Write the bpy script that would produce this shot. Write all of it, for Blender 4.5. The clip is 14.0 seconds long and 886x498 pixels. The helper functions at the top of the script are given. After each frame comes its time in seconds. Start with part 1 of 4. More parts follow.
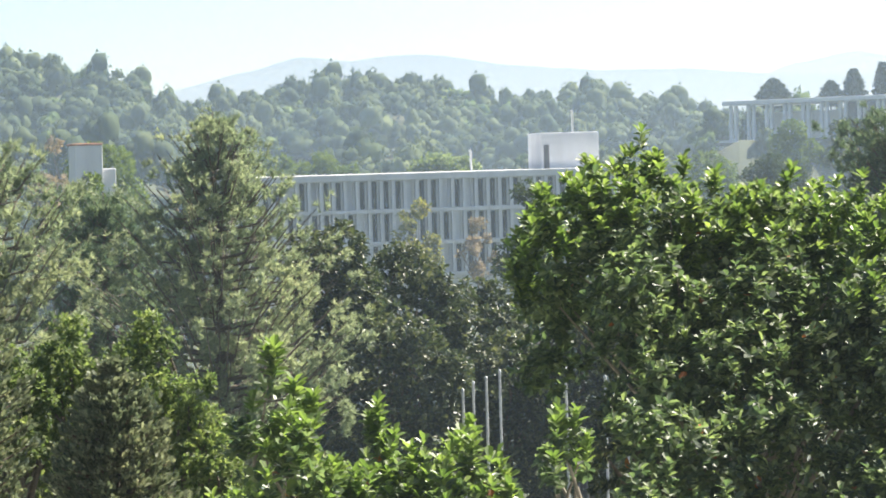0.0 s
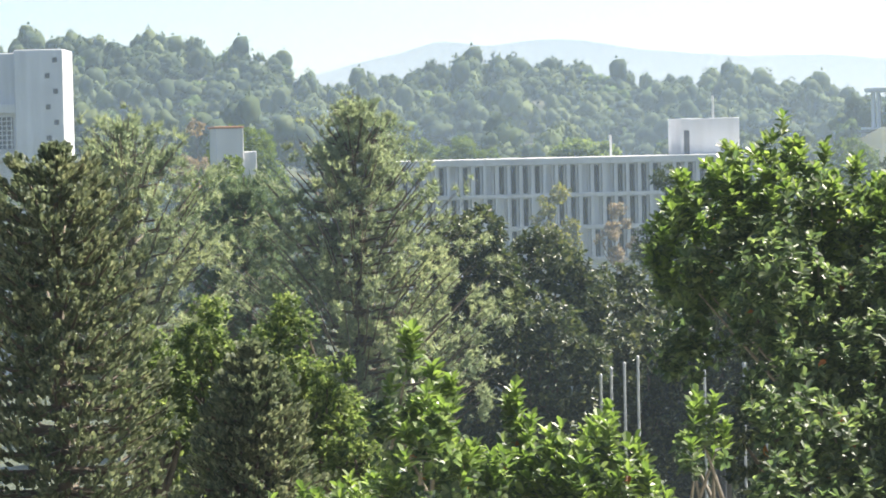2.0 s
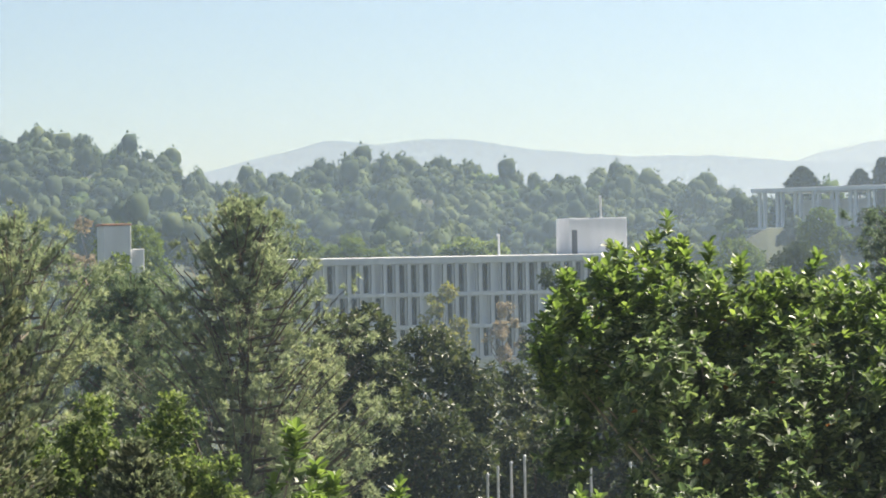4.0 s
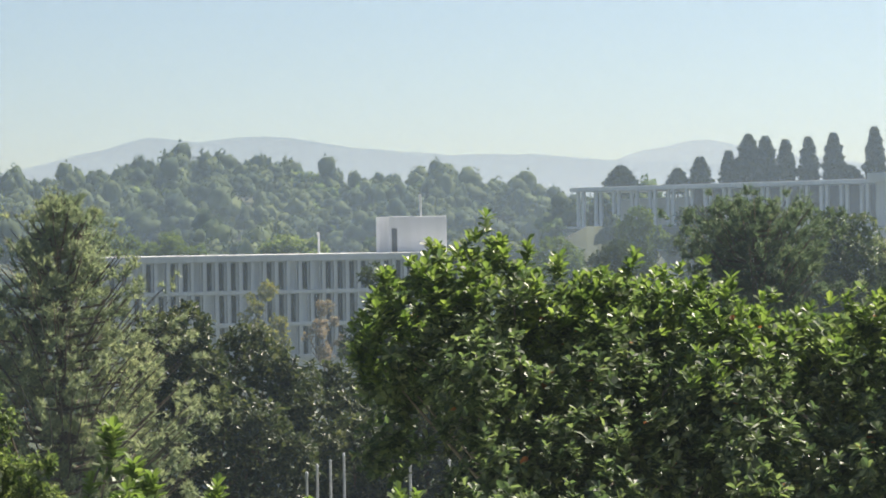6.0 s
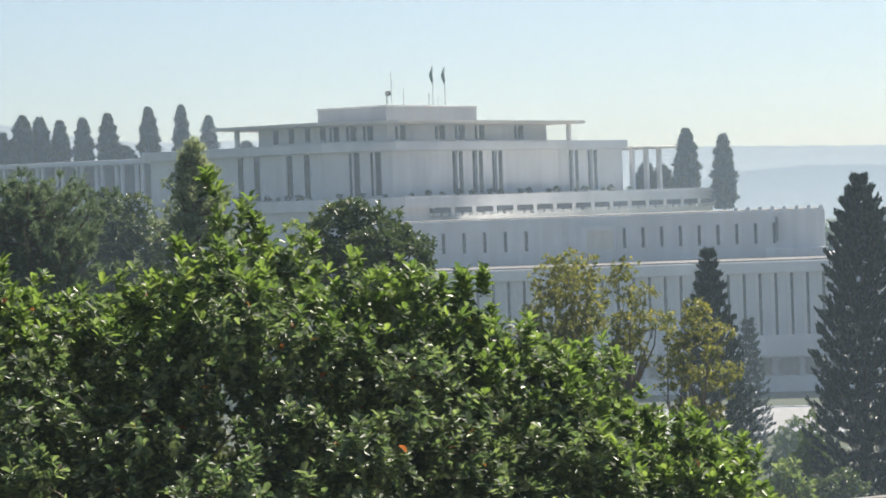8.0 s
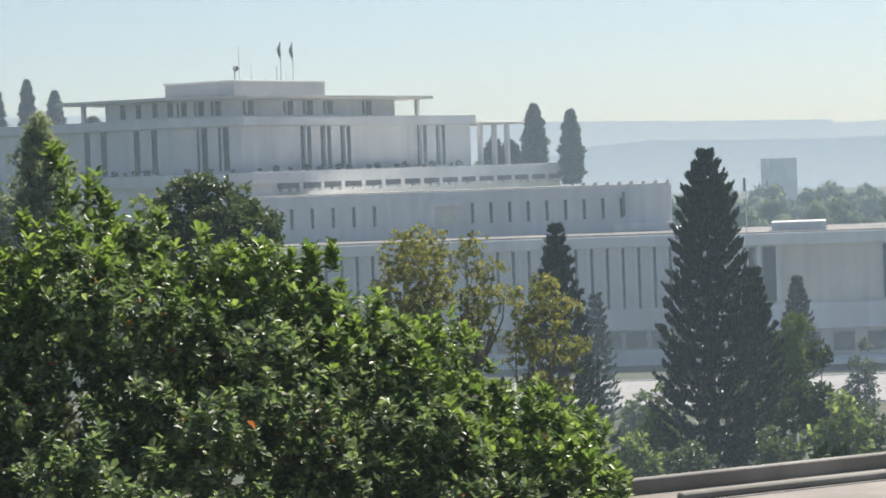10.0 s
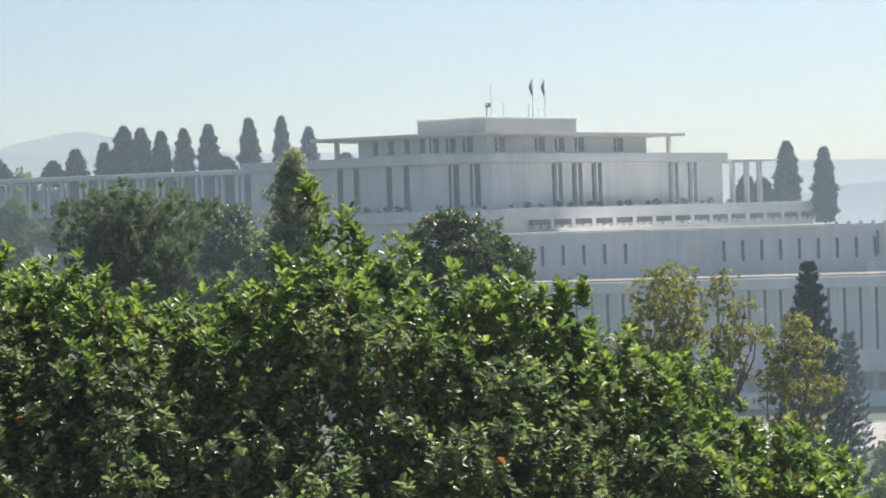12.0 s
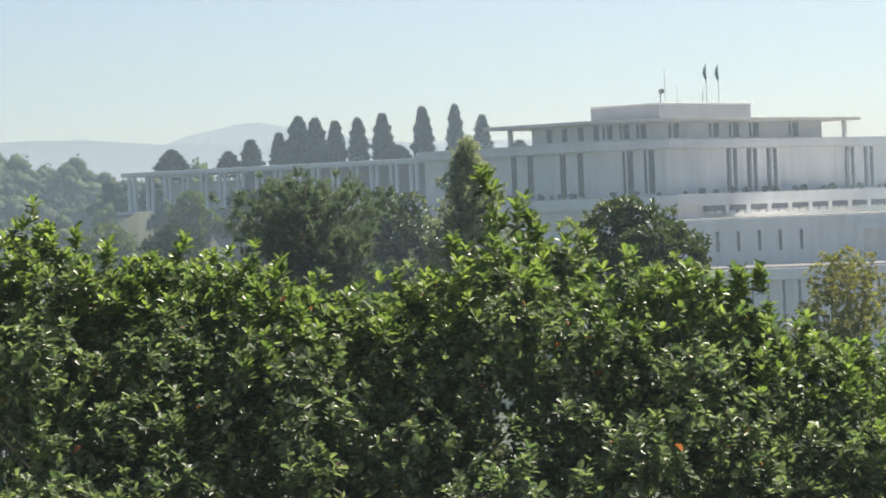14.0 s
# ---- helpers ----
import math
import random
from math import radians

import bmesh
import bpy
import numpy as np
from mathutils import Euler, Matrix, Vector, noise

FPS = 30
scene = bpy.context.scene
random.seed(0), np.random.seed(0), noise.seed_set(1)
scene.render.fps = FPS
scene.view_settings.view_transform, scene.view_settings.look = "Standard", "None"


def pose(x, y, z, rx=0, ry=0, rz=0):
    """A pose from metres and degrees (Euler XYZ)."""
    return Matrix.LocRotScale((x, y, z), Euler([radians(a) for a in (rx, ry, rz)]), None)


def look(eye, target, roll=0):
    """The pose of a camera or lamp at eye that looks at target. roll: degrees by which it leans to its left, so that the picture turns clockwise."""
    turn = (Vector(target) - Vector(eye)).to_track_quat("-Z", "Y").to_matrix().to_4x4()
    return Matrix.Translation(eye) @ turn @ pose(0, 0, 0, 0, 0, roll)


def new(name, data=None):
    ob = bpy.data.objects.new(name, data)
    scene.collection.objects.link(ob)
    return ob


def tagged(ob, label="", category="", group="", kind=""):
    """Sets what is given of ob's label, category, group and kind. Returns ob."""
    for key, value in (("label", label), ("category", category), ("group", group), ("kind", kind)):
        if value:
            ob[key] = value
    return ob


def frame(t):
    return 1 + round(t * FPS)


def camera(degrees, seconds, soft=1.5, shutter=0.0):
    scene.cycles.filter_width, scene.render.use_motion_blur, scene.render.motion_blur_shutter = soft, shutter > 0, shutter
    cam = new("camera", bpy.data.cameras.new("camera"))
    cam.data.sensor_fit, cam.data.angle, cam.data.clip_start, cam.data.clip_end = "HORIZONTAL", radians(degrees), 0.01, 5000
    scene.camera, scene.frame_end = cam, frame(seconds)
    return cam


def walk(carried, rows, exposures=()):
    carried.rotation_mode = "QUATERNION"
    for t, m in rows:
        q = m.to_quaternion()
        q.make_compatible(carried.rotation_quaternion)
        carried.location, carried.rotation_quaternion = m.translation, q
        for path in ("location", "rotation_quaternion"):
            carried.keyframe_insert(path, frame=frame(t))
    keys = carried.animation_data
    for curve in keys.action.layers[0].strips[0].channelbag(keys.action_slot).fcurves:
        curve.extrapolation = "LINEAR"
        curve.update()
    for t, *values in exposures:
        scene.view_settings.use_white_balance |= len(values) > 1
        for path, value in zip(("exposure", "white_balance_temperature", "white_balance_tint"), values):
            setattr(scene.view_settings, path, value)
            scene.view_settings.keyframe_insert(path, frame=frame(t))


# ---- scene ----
# Bearings and elevations are in thousandths of a radian from the camera's stand; the eye is EYE metres above the low ground.
cam = camera(17.83, 14.0, soft=1.8)
EYE = 25.0
# seconds, bearing, pitch, roll, step to the right in metres
ROWS = [
    (0, -0, -30, 29, 0),
    (0.5, -9.3, -31.92, 23.62, 0),
    (1, -32.79, -33.77, 21.05, 0),
    (1.5, -44.18, -34.43, 21.87, 0),
    (2, -49.4, -34.12, 22.86, 0),
    (2.2, -49.8, -34, 22.9, 0),
    (3.8, -15, 0.2, 18.4, 0.028),
    (4.3, -0.23, -1.65, 18.05, 0.035),
    (4.5, 9.11, -3.91, 18.19, 0.036),
    (5, 25.51, -7.02, 18.89, 0.037),
    (5.5, 33.37, -7.88, 17.64, 0.039),
    (6, 53.71, -1.72, 16.26, 0.04),
    (6.5, 101.9, 5.05, 12.96, 0.055),
    (7, 203.94, -8.99, 20.77, 0.08),
    (7.5, 276.69, -17.66, 29.62, 0.1),
    (8, 308.57, -15.09, 35.24, 0.1),
    (8.5, 336.15, -19.97, 35.36, 0.1),
    (8.7, 342.25, -21.73, 35.65, 0.1),
    (9.75, 362.5, -25.5, 35.8, 0.1),
    (10.8, 351.26, -27.23, 35.5, 0.1),
    (11, 337.01, -24.6, 35.07, 0.099),
    (11.5, 293.92, -12.59, 33.09, 0.096),
    (12, 273.45, -9.75, 30.52, 0.093),
    (12.5, 255.07, -8.93, 29.1, 0.089),
    (13, 242.61, -7.93, 30.37, 0.086),
    (13.5, 228.47, -8.11, 38.1, 0.083),
    (14, 211.8, -12, 39.81, 0.08),
]
EXPOSURES = [(0.0, 1.65, 6700, 11), (2.2, 1.65, 6700, 11), (4.3, 1.2, 6950, 11), (8.0, 0.92, 6650, 11), (8.7, 0.83, 6600, 11), (11.0, 0.8, 6600, 11), (12.4, 0.97, 6750, 11), (14.0, 0.98, 6800, 11)]
walk(cam, [(t, pose(s, 0, EYE, 90 + math.degrees(p / 1000), math.degrees(r / 1000), -math.degrees(a / 1000))) for t, a, p, r, s in ROWS], EXPOSURES)

# ---- light ----
SUN_BEARING, SUN_HEIGHT = math.radians(53), math.radians(51)
world = bpy.data.worlds.new("sky")
scene.world = world
world.use_nodes = True
wn = world.node_tree
sky = wn.nodes.new("ShaderNodeTexSky")
sky.sky_type, sky.sun_disc = "NISHITA", False
sky.sun_elevation, sky.sun_rotation = SUN_HEIGHT, SUN_BEARING
sky.air_density, sky.dust_density, sky.ozone_density = 0.8, 0.5, 1.5
wn.nodes["Background"].inputs[1].default_value = 0.054
wn.links.new(sky.outputs[0], wn.nodes["Background"].inputs[0])
sun = new("sun", bpy.data.lights.new("sun", "SUN"))
sun.data.energy, sun.data.angle, sun.data.color = 5.0, math.radians(0.6), (1.0, 0.93, 0.82)
to_sun = Vector((math.sin(SUN_BEARING) * math.cos(SUN_HEIGHT), math.cos(SUN_BEARING) * math.cos(SUN_HEIGHT), math.sin(SUN_HEIGHT)))
sun.matrix_world = look(to_sun * 300, (0, 0, 0))


# ---- materials ----
def material(name, rough=0.8, metal=0.0):
    mat = bpy.data.materials.new(name)
    mat.use_nodes = True
    nt = mat.node_tree
    b = nt.nodes["Principled BSDF"]
    b.inputs["Roughness"].default_value, b.inputs["Metallic"].default_value = rough, metal
    return mat, nt, b


def ramp(nt, source, stops):
    r = nt.nodes.new("ShaderNodeValToRGB")
    while len(r.color_ramp.elements) < len(stops):
        r.color_ramp.elements.new(0.5)
    for e, (p, c) in zip(r.color_ramp.elements, stops):
        e.position, e.color = p, (*c, 1)
    nt.links.new(source, r.inputs[0])
    return r.outputs[0]


def noise_of(nt, scale, detail=4.0, stretch=(1, 1, 1), coords="Object"):
    tc, mp, nz = nt.nodes.new("ShaderNodeTexCoord"), nt.nodes.new("ShaderNodeMapping"), nt.nodes.new("ShaderNodeTexNoise")
    mp.inputs["Scale"].default_value = stretch
    nz.inputs["Scale"].default_value, nz.inputs["Detail"].default_value = scale, detail
    nt.links.new(tc.outputs[coords], mp.inputs[0])
    nt.links.new(mp.outputs[0], nz.inputs["Vector"])
    return nz.outputs[0]


def mix(nt, a, b, fac, mode="MIX"):
    m = nt.nodes.new("ShaderNodeMix")
    m.data_type, m.blend_type = "RGBA", mode
    for sock, val in ((m.inputs[0], fac), (m.inputs[6], a), (m.inputs[7], b)):
        if isinstance(val, (int, float)):
            sock.default_value = val
        elif isinstance(val, tuple):
            sock.default_value = (*val, 1)
        else:
            nt.links.new(val, sock)
    return m.outputs[2]


def bumped(nt, b, height, strength, dist=0.02):
    bp = nt.nodes.new("ShaderNodeBump")
    bp.inputs["Strength"].default_value, bp.inputs["Distance"].default_value = strength, dist
    nt.links.new(height, bp.inputs["Height"])
    nt.links.new(bp.outputs[0], b.inputs["Normal"])


def painted(name, light, dark, streak=0.35, rough=0.8):
    """Weathered plain wall: broad stains, vertical streaks of dirt, fine grain."""
    mat, nt, b = material(name, rough)
    base = ramp(nt, noise_of(nt, 0.12, 5), [(0.35, dark), (0.62, light)])
    runs = ramp(nt, noise_of(nt, 1.0, 4, (0.9, 0.9, 0.06)), [(0.42, (0.62, 0.61, 0.58)), (0.6, (1, 1, 1))])
    col = mix(nt, base, runs, streak, "MULTIPLY")
    nt.links.new(col, b.inputs["Base Color"])
    bumped(nt, b, noise_of(nt, 9, 5), 0.25)
    return mat


def leafy(name, dark, mid, light, glow, rough=0.4, through_leaf=0.4, spec=0.5, patch=0.5, swing=1.0):
    """Leaves: colour varies from leaf to leaf and in broad patches; light passes through the blade."""
    mat, nt, b = material(name, rough)
    geo = nt.nodes.new("ShaderNodeNewGeometry")
    one = ramp(nt, geo.outputs["Random Per Island"], [(0.0, dark), (0.5, mid), (0.93, light), (1.0, tuple(min(1, c * 1.3) for c in light))])
    wide = ramp(nt, noise_of(nt, patch, 3), [(0.5 - 0.15 / swing, (0.6, 0.68, 0.62)), (0.5 + 0.15 / swing, (1.15, 1.1, 0.95))])
    col = mix(nt, one, wide, min(1.0, 0.75 * swing), "MULTIPLY")
    nt.links.new(col, b.inputs["Base Color"])
    b.inputs["Specular IOR Level"].default_value = spec
    tr, ms = nt.nodes.new("ShaderNodeBsdfTranslucent"), nt.nodes.new("ShaderNodeMixShader")
    nt.links.new(mix(nt, col, glow, 0.8, "MULTIPLY"), tr.inputs[0])
    ms.inputs[0].default_value = through_leaf
    nt.links.new(b.outputs[0], ms.inputs[1])
    nt.links.new(tr.outputs[0], ms.inputs[2])
    nt.links.new(ms.outputs[0], nt.nodes["Material Output"].inputs[0])
    return mat


M_WHITE = painted("white_concrete", (0.74, 0.74, 0.73), (0.63, 0.63, 0.63), 0.25)
M_CREAM = painted("cream_concrete", (0.74, 0.70, 0.62), (0.62, 0.59, 0.53), 0.25)
M_GREY = painted("grey_concrete", (0.28, 0.275, 0.265), (0.14, 0.135, 0.13), 0.7)
M_ROOFTOP = painted("roof_screed", (0.23, 0.215, 0.20), (0.11, 0.105, 0.10), 0.5)
M_SLATE = painted("blue_grey_cladding", (0.42, 0.44, 0.47), (0.34, 0.36, 0.39), 0.3)
M_RUST = painted("rust_roof", (0.45, 0.22, 0.13), (0.30, 0.14, 0.09), 0.3)
M_PALE = painted("grey_white_panel", (0.72, 0.73, 0.74), (0.62, 0.63, 0.65), 0.35)


def plain(name, col, rough=0.5, metal=0.0, scale=6.0):
    mat, nt, b = material(name, rough, metal)
    c = ramp(nt, noise_of(nt, scale, 4), [(0.3, tuple(x * 0.75 for x in col)), (0.7, col)])
    nt.links.new(c, b.inputs["Base Color"])
    return mat


M_GLASS = plain("dark_window_glass", (0.05, 0.06, 0.07), 0.12)
# dark tone that paints in the shade of openings, gaps and the colonnade
M_SHADE = plain("painted_recess_shade", (0.10, 0.105, 0.115), 0.6)
M_POLE = plain("galvanised_pole", (0.62, 0.63, 0.64), 0.45, 0.2)
M_DARKPOST = plain("dark_post", (0.03, 0.03, 0.035), 0.5)
M_FLAG = plain("dark_green_flag", (0.03, 0.09, 0.06), 0.8)
M_BARK = plain("bark", (0.16, 0.13, 0.10), 0.9, 0, 9)
M_GREYBARK = plain("grey_bark", (0.28, 0.245, 0.195), 0.9, 0, 9)
M_ROAD = plain("asphalt", (0.30, 0.30, 0.30), 0.9, 0, 1)

M_BIGLEAF = leafy("glossy_big_leaf", (0.050, 0.080, 0.051), (0.102, 0.148, 0.082), (0.19, 0.235, 0.12), (1.5, 1.65, 0.95), 0.46, 0.5, 0.75, 0.7, 0.6)
M_NEWLEAF = leafy("young_big_leaf", (0.095, 0.155, 0.052), (0.15, 0.222, 0.072), (0.22, 0.29, 0.105), (1.5, 1.6, 0.8), 0.42, 0.46, 0.6, 0.8)
M_PINE = leafy("pine_needle", (0.19, 0.235, 0.165), (0.28, 0.325, 0.225), (0.38, 0.415, 0.29), (1.3, 1.35, 1.0), 0.5, 0.52, 0.3, 0.5)
M_ARAU = leafy("araucaria_frond", (0.105, 0.138, 0.098), (0.185, 0.218, 0.152), (0.30, 0.325, 0.23), (1.2, 1.2, 0.9), 0.55, 0.35, 0.3, 1.2)
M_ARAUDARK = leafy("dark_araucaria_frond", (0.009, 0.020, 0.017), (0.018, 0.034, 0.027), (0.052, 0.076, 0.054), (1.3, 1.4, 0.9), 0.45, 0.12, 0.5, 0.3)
M_BUSH = leafy("small_yellow_green_leaf", (0.085, 0.130, 0.055), (0.15, 0.205, 0.085), (0.26, 0.31, 0.145), (1.5, 1.55, 0.9), 0.5, 0.48, 0.4, 0.6)
M_DARKLEAF = leafy("dark_small_leaf", (0.026, 0.042, 0.028), (0.054, 0.078, 0.044), (0.150, 0.170, 0.095), (1.5, 1.5, 0.8), 0.42, 0.3, 0.6, 0.4)
M_YELLOW = leafy("yellowing_leaf", (0.11, 0.135, 0.05), (0.175, 0.19, 0.068), (0.28, 0.26, 0.10), (1.6, 1.6, 0.8), 0.5, 0.45, 0.4, 0.4)
M_LIGHT = leafy("light_green_leaf", (0.10, 0.15, 0.05), (0.14, 0.20, 0.062), (0.18, 0.24, 0.078), (1.6, 1.6, 0.9), 0.8, 0.2, 0.06, 0.09, 1.3)
M_DRY = leafy("dry_pinkish_leaf", (0.22, 0.18, 0.14), (0.32, 0.265, 0.20), (0.38, 0.32, 0.24), (1.3, 1.25, 1.1), 0.6, 0.35, 0.2, 0.4)
M_FOREST = leafy("woodland_leaf", (0.055, 0.078, 0.046), (0.078, 0.105, 0.058), (0.112, 0.142, 0.074), (1.4, 1.5, 0.95), 0.8, 0.18, 0.06, 0.05, 1.5)
M_DEEP = leafy("deep_green_leaf", (0.040, 0.066, 0.036), (0.070, 0.105, 0.052), (0.125, 0.160, 0.078), (1.5, 1.5, 0.8), 0.4, 0.35, 0.5, 0.5)
M_PINEDARK = leafy("dark_pine_needle", (0.080, 0.125, 0.090), (0.135, 0.185, 0.128), (0.22, 0.265, 0.175), (1.3, 1.4, 1.0), 0.5, 0.45, 0.3, 0.5)
M_WITHER = leafy("withered_orange_leaf", (0.22, 0.08, 0.03), (0.34, 0.14, 0.05), (0.42, 0.22, 0.10), (1.3, 1.2, 0.9), 0.5, 0.4, 0.4, 0.6)
M_CYP = leafy("cypress_foliage", (0.022, 0.036, 0.022), (0.034, 0.050, 0.030), (0.06, 0.075, 0.04), (1.4, 1.4, 0.9), 0.55, 0.2, 0.3, 0.2)

M_GROUND, nt, b = material("ground", 0.95)
c = ramp(nt, noise_of(nt, 0.05, 6), [(0.35, (0.03, 0.042, 0.018)), (0.55, (0.05, 0.06, 0.028)), (0.72, (0.065, 0.062, 0.038))])
nt.links.new(c, b.inputs["Base Color"])
bumped(nt, b, noise_of(nt, 2, 5), 0.5, 0.1)


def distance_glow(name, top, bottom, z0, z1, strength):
    """Glowing far ridges with the haze painted into their colour: paler towards their foot."""
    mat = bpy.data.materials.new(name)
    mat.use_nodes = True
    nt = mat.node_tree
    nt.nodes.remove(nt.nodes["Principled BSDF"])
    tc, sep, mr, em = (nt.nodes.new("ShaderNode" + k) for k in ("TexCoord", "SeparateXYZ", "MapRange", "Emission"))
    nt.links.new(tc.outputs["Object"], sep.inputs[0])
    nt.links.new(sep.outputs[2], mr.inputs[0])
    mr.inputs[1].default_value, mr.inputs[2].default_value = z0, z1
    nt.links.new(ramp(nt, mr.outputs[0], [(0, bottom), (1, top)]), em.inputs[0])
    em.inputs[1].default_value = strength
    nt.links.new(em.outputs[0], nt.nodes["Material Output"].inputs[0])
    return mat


def haze(name, share):
    """Sheet standing in for thin haze: a little of the light that falls on it is scattered, the rest goes through."""
    mat = bpy.data.materials.new(name)
    mat.use_nodes = True
    nt = mat.node_tree
    nt.nodes.remove(nt.nodes["Principled BSDF"])
    t, d, l, m1, m2 = (nt.nodes.new("ShaderNode" + k) for k in ("BsdfTransparent", "BsdfDiffuse", "BsdfTranslucent", "MixShader", "MixShader"))
    for n in (d, l):
        n.inputs[0].default_value = (0.62, 0.81, 1.0, 1)
    m1.inputs[0].default_value, m2.inputs[0].default_value = 0.65, share
    nt.links.new(d.outputs[0], m1.inputs[1])
    nt.links.new(l.outputs[0], m1.inputs[2])
    nt.links.new(t.outputs[0], m2.inputs[1])
    nt.links.new(m1.outputs[0], m2.inputs[2])
    nt.links.new(m2.outputs[0], nt.nodes["Material Output"].inputs[0])
    return mat


# ---- building helpers ----
def spot(a, d):
    """Place on the plan at bearing a (thousandths) and distance d."""
    return Vector((d * math.sin(a / 1000), d * math.cos(a / 1000), 0))


def rise(e, d):
    """Height above the low ground of what stands at elevation e (thousandths) and distance d."""
    return EYE + d * math.tan(e / 1000)


def smooth(x):
    x = np.clip(x, 0, 1)
    return x * x * (3 - 2 * x)


SKYLINE = np.array([(-400, 40), (-154, 40), (-116, 35), (-92, 24), (-53, 28), (-10, 29), (18, 24), (55, 24), (80, 19), (110, 15), (230, 14), (330, 3), (420, -8), (600, -10)])


def ground(x, y):
    r, a = np.hypot(x, y), np.arctan2(x, y) * 1000
    near = 11 * smooth((230 - r) / 160)
    top = EYE + np.interp(a, SKYLINE[:, 0], SKYLINE[:, 1]) * 0.9 - 9
    hill = top * smooth((r - 370) / 530) * (1 - 0.6 * smooth((r - 950) / 900)) * (y > 0)
    shelf = 27.5 * smooth((a - 70) / 30) * smooth((262 - a) / 30) * smooth((r - 425) / 30)
    return np.maximum(near, np.maximum(hill, shelf))


def mesh_of(name, V, F, mat, flat=True):
    """One mesh from an array of points and an array of faces with equal corners."""
    V, F = np.asarray(V, float), np.asarray(F, int)
    me = bpy.data.meshes.new(name)
    k = F.shape[1]
    me.vertices.add(len(V))
    me.vertices.foreach_set("co", V.ravel())
    me.loops.add(F.size)
    me.loops.foreach_set("vertex_index", F.ravel())
    me.polygons.add(len(F))
    me.polygons.foreach_set("loop_start", np.arange(len(F)) * k)
    me.polygons.foreach_set("use_smooth", np.full(len(F), not flat))
    me.update(calc_edges=True)
    me.materials.append(mat)
    return me


def thing(name, place, label, category, group="", kind="", turn=0.0):
    ob = new(name)
    ob.empty_display_size = 0.5
    ob.matrix_world = Matrix.Translation(place) @ Matrix.Rotation(turn, 4, "Z")
    return tagged(ob, label, category, group, kind)


def part(name, data, parent, label="", kind="", m=None):
    ob = new(name, data)
    ob.parent = parent
    if m is not None:
        ob.matrix_basis = m
    return tagged(ob, label, kind=kind) if label or kind else ob


def box_mesh(name, x0, x1, y0, y1, z0, z1, mat, bevel=0.0):
    bm = bmesh.new()
    bmesh.ops.create_cube(bm, size=1)
    bmesh.ops.transform(bm, verts=bm.verts, matrix=Matrix.LocRotScale(((x0 + x1) / 2, (y0 + y1) / 2, (z0 + z1) / 2), None, (x1 - x0, y1 - y0, z1 - z0)))
    if bevel:
        bmesh.ops.bevel(bm, geom=bm.edges, offset=bevel, segments=1, affect="EDGES")
    me = bpy.data.meshes.new(name)
    bm.to_mesh(me)
    bm.free()
    me.materials.append(mat)
    return me


def boxes_mesh(name, boxes, mat):
    """Several boxes that belong to one part, as one mesh."""
    V, F = [], []
    corner = [(0, 0, 0), (1, 0, 0), (1, 1, 0), (0, 1, 0), (0, 0, 1), (1, 0, 1), (1, 1, 1), (0, 1, 1)]
    for x0, x1, y0, y1, z0, z1 in boxes:
        n = len(V)
        V += [((x0, x1)[i], (y0, y1)[j], (z0, z1)[k]) for i, j, k in corner]
        F += [[n + i for i in f] for f in ((0, 3, 2, 1), (4, 5, 6, 7), (0, 1, 5, 4), (1, 2, 6, 5), (2, 3, 7, 6), (3, 0, 4, 7))]
    return mesh_of(name, V, F, mat)


def tube(points, radii, sides=7):
    """Points and faces of a tapered limb along a bent line."""
    P = [Vector(p) for p in points]
    V, F = [], []
    for i, p in enumerate(P):
        d = (P[min(i + 1, len(P) - 1)] - P[max(i - 1, 0)]).normalized()
        u = d.orthogonal().normalized()
        w = d.cross(u)
        for j in range(sides):
            t = 2 * math.pi * j / sides
            V.append(p + (u * math.cos(t) + w * math.sin(t)) * radii[i])
    for i in range(len(P) - 1):
        for j in range(sides):
            k = (j + 1) % sides
            F.append((i * sides + j, i * sides + k, (i + 1) * sides + k, (i + 1) * sides + j))
    return V, F


def joined(name, pieces, mat, flat=False):
    V, F, n = [], [], 0
    for v, f in pieces:
        v, f = np.array([tuple(p) for p in v]), np.array(f)
        V.append(v)
        F.append(f + n)
        n += len(v)
    return mesh_of(name, np.concatenate(V), np.concatenate(F), mat, flat)


def unit(v):
    return v / np.maximum(np.linalg.norm(v, axis=-1, keepdims=True), 1e-9)


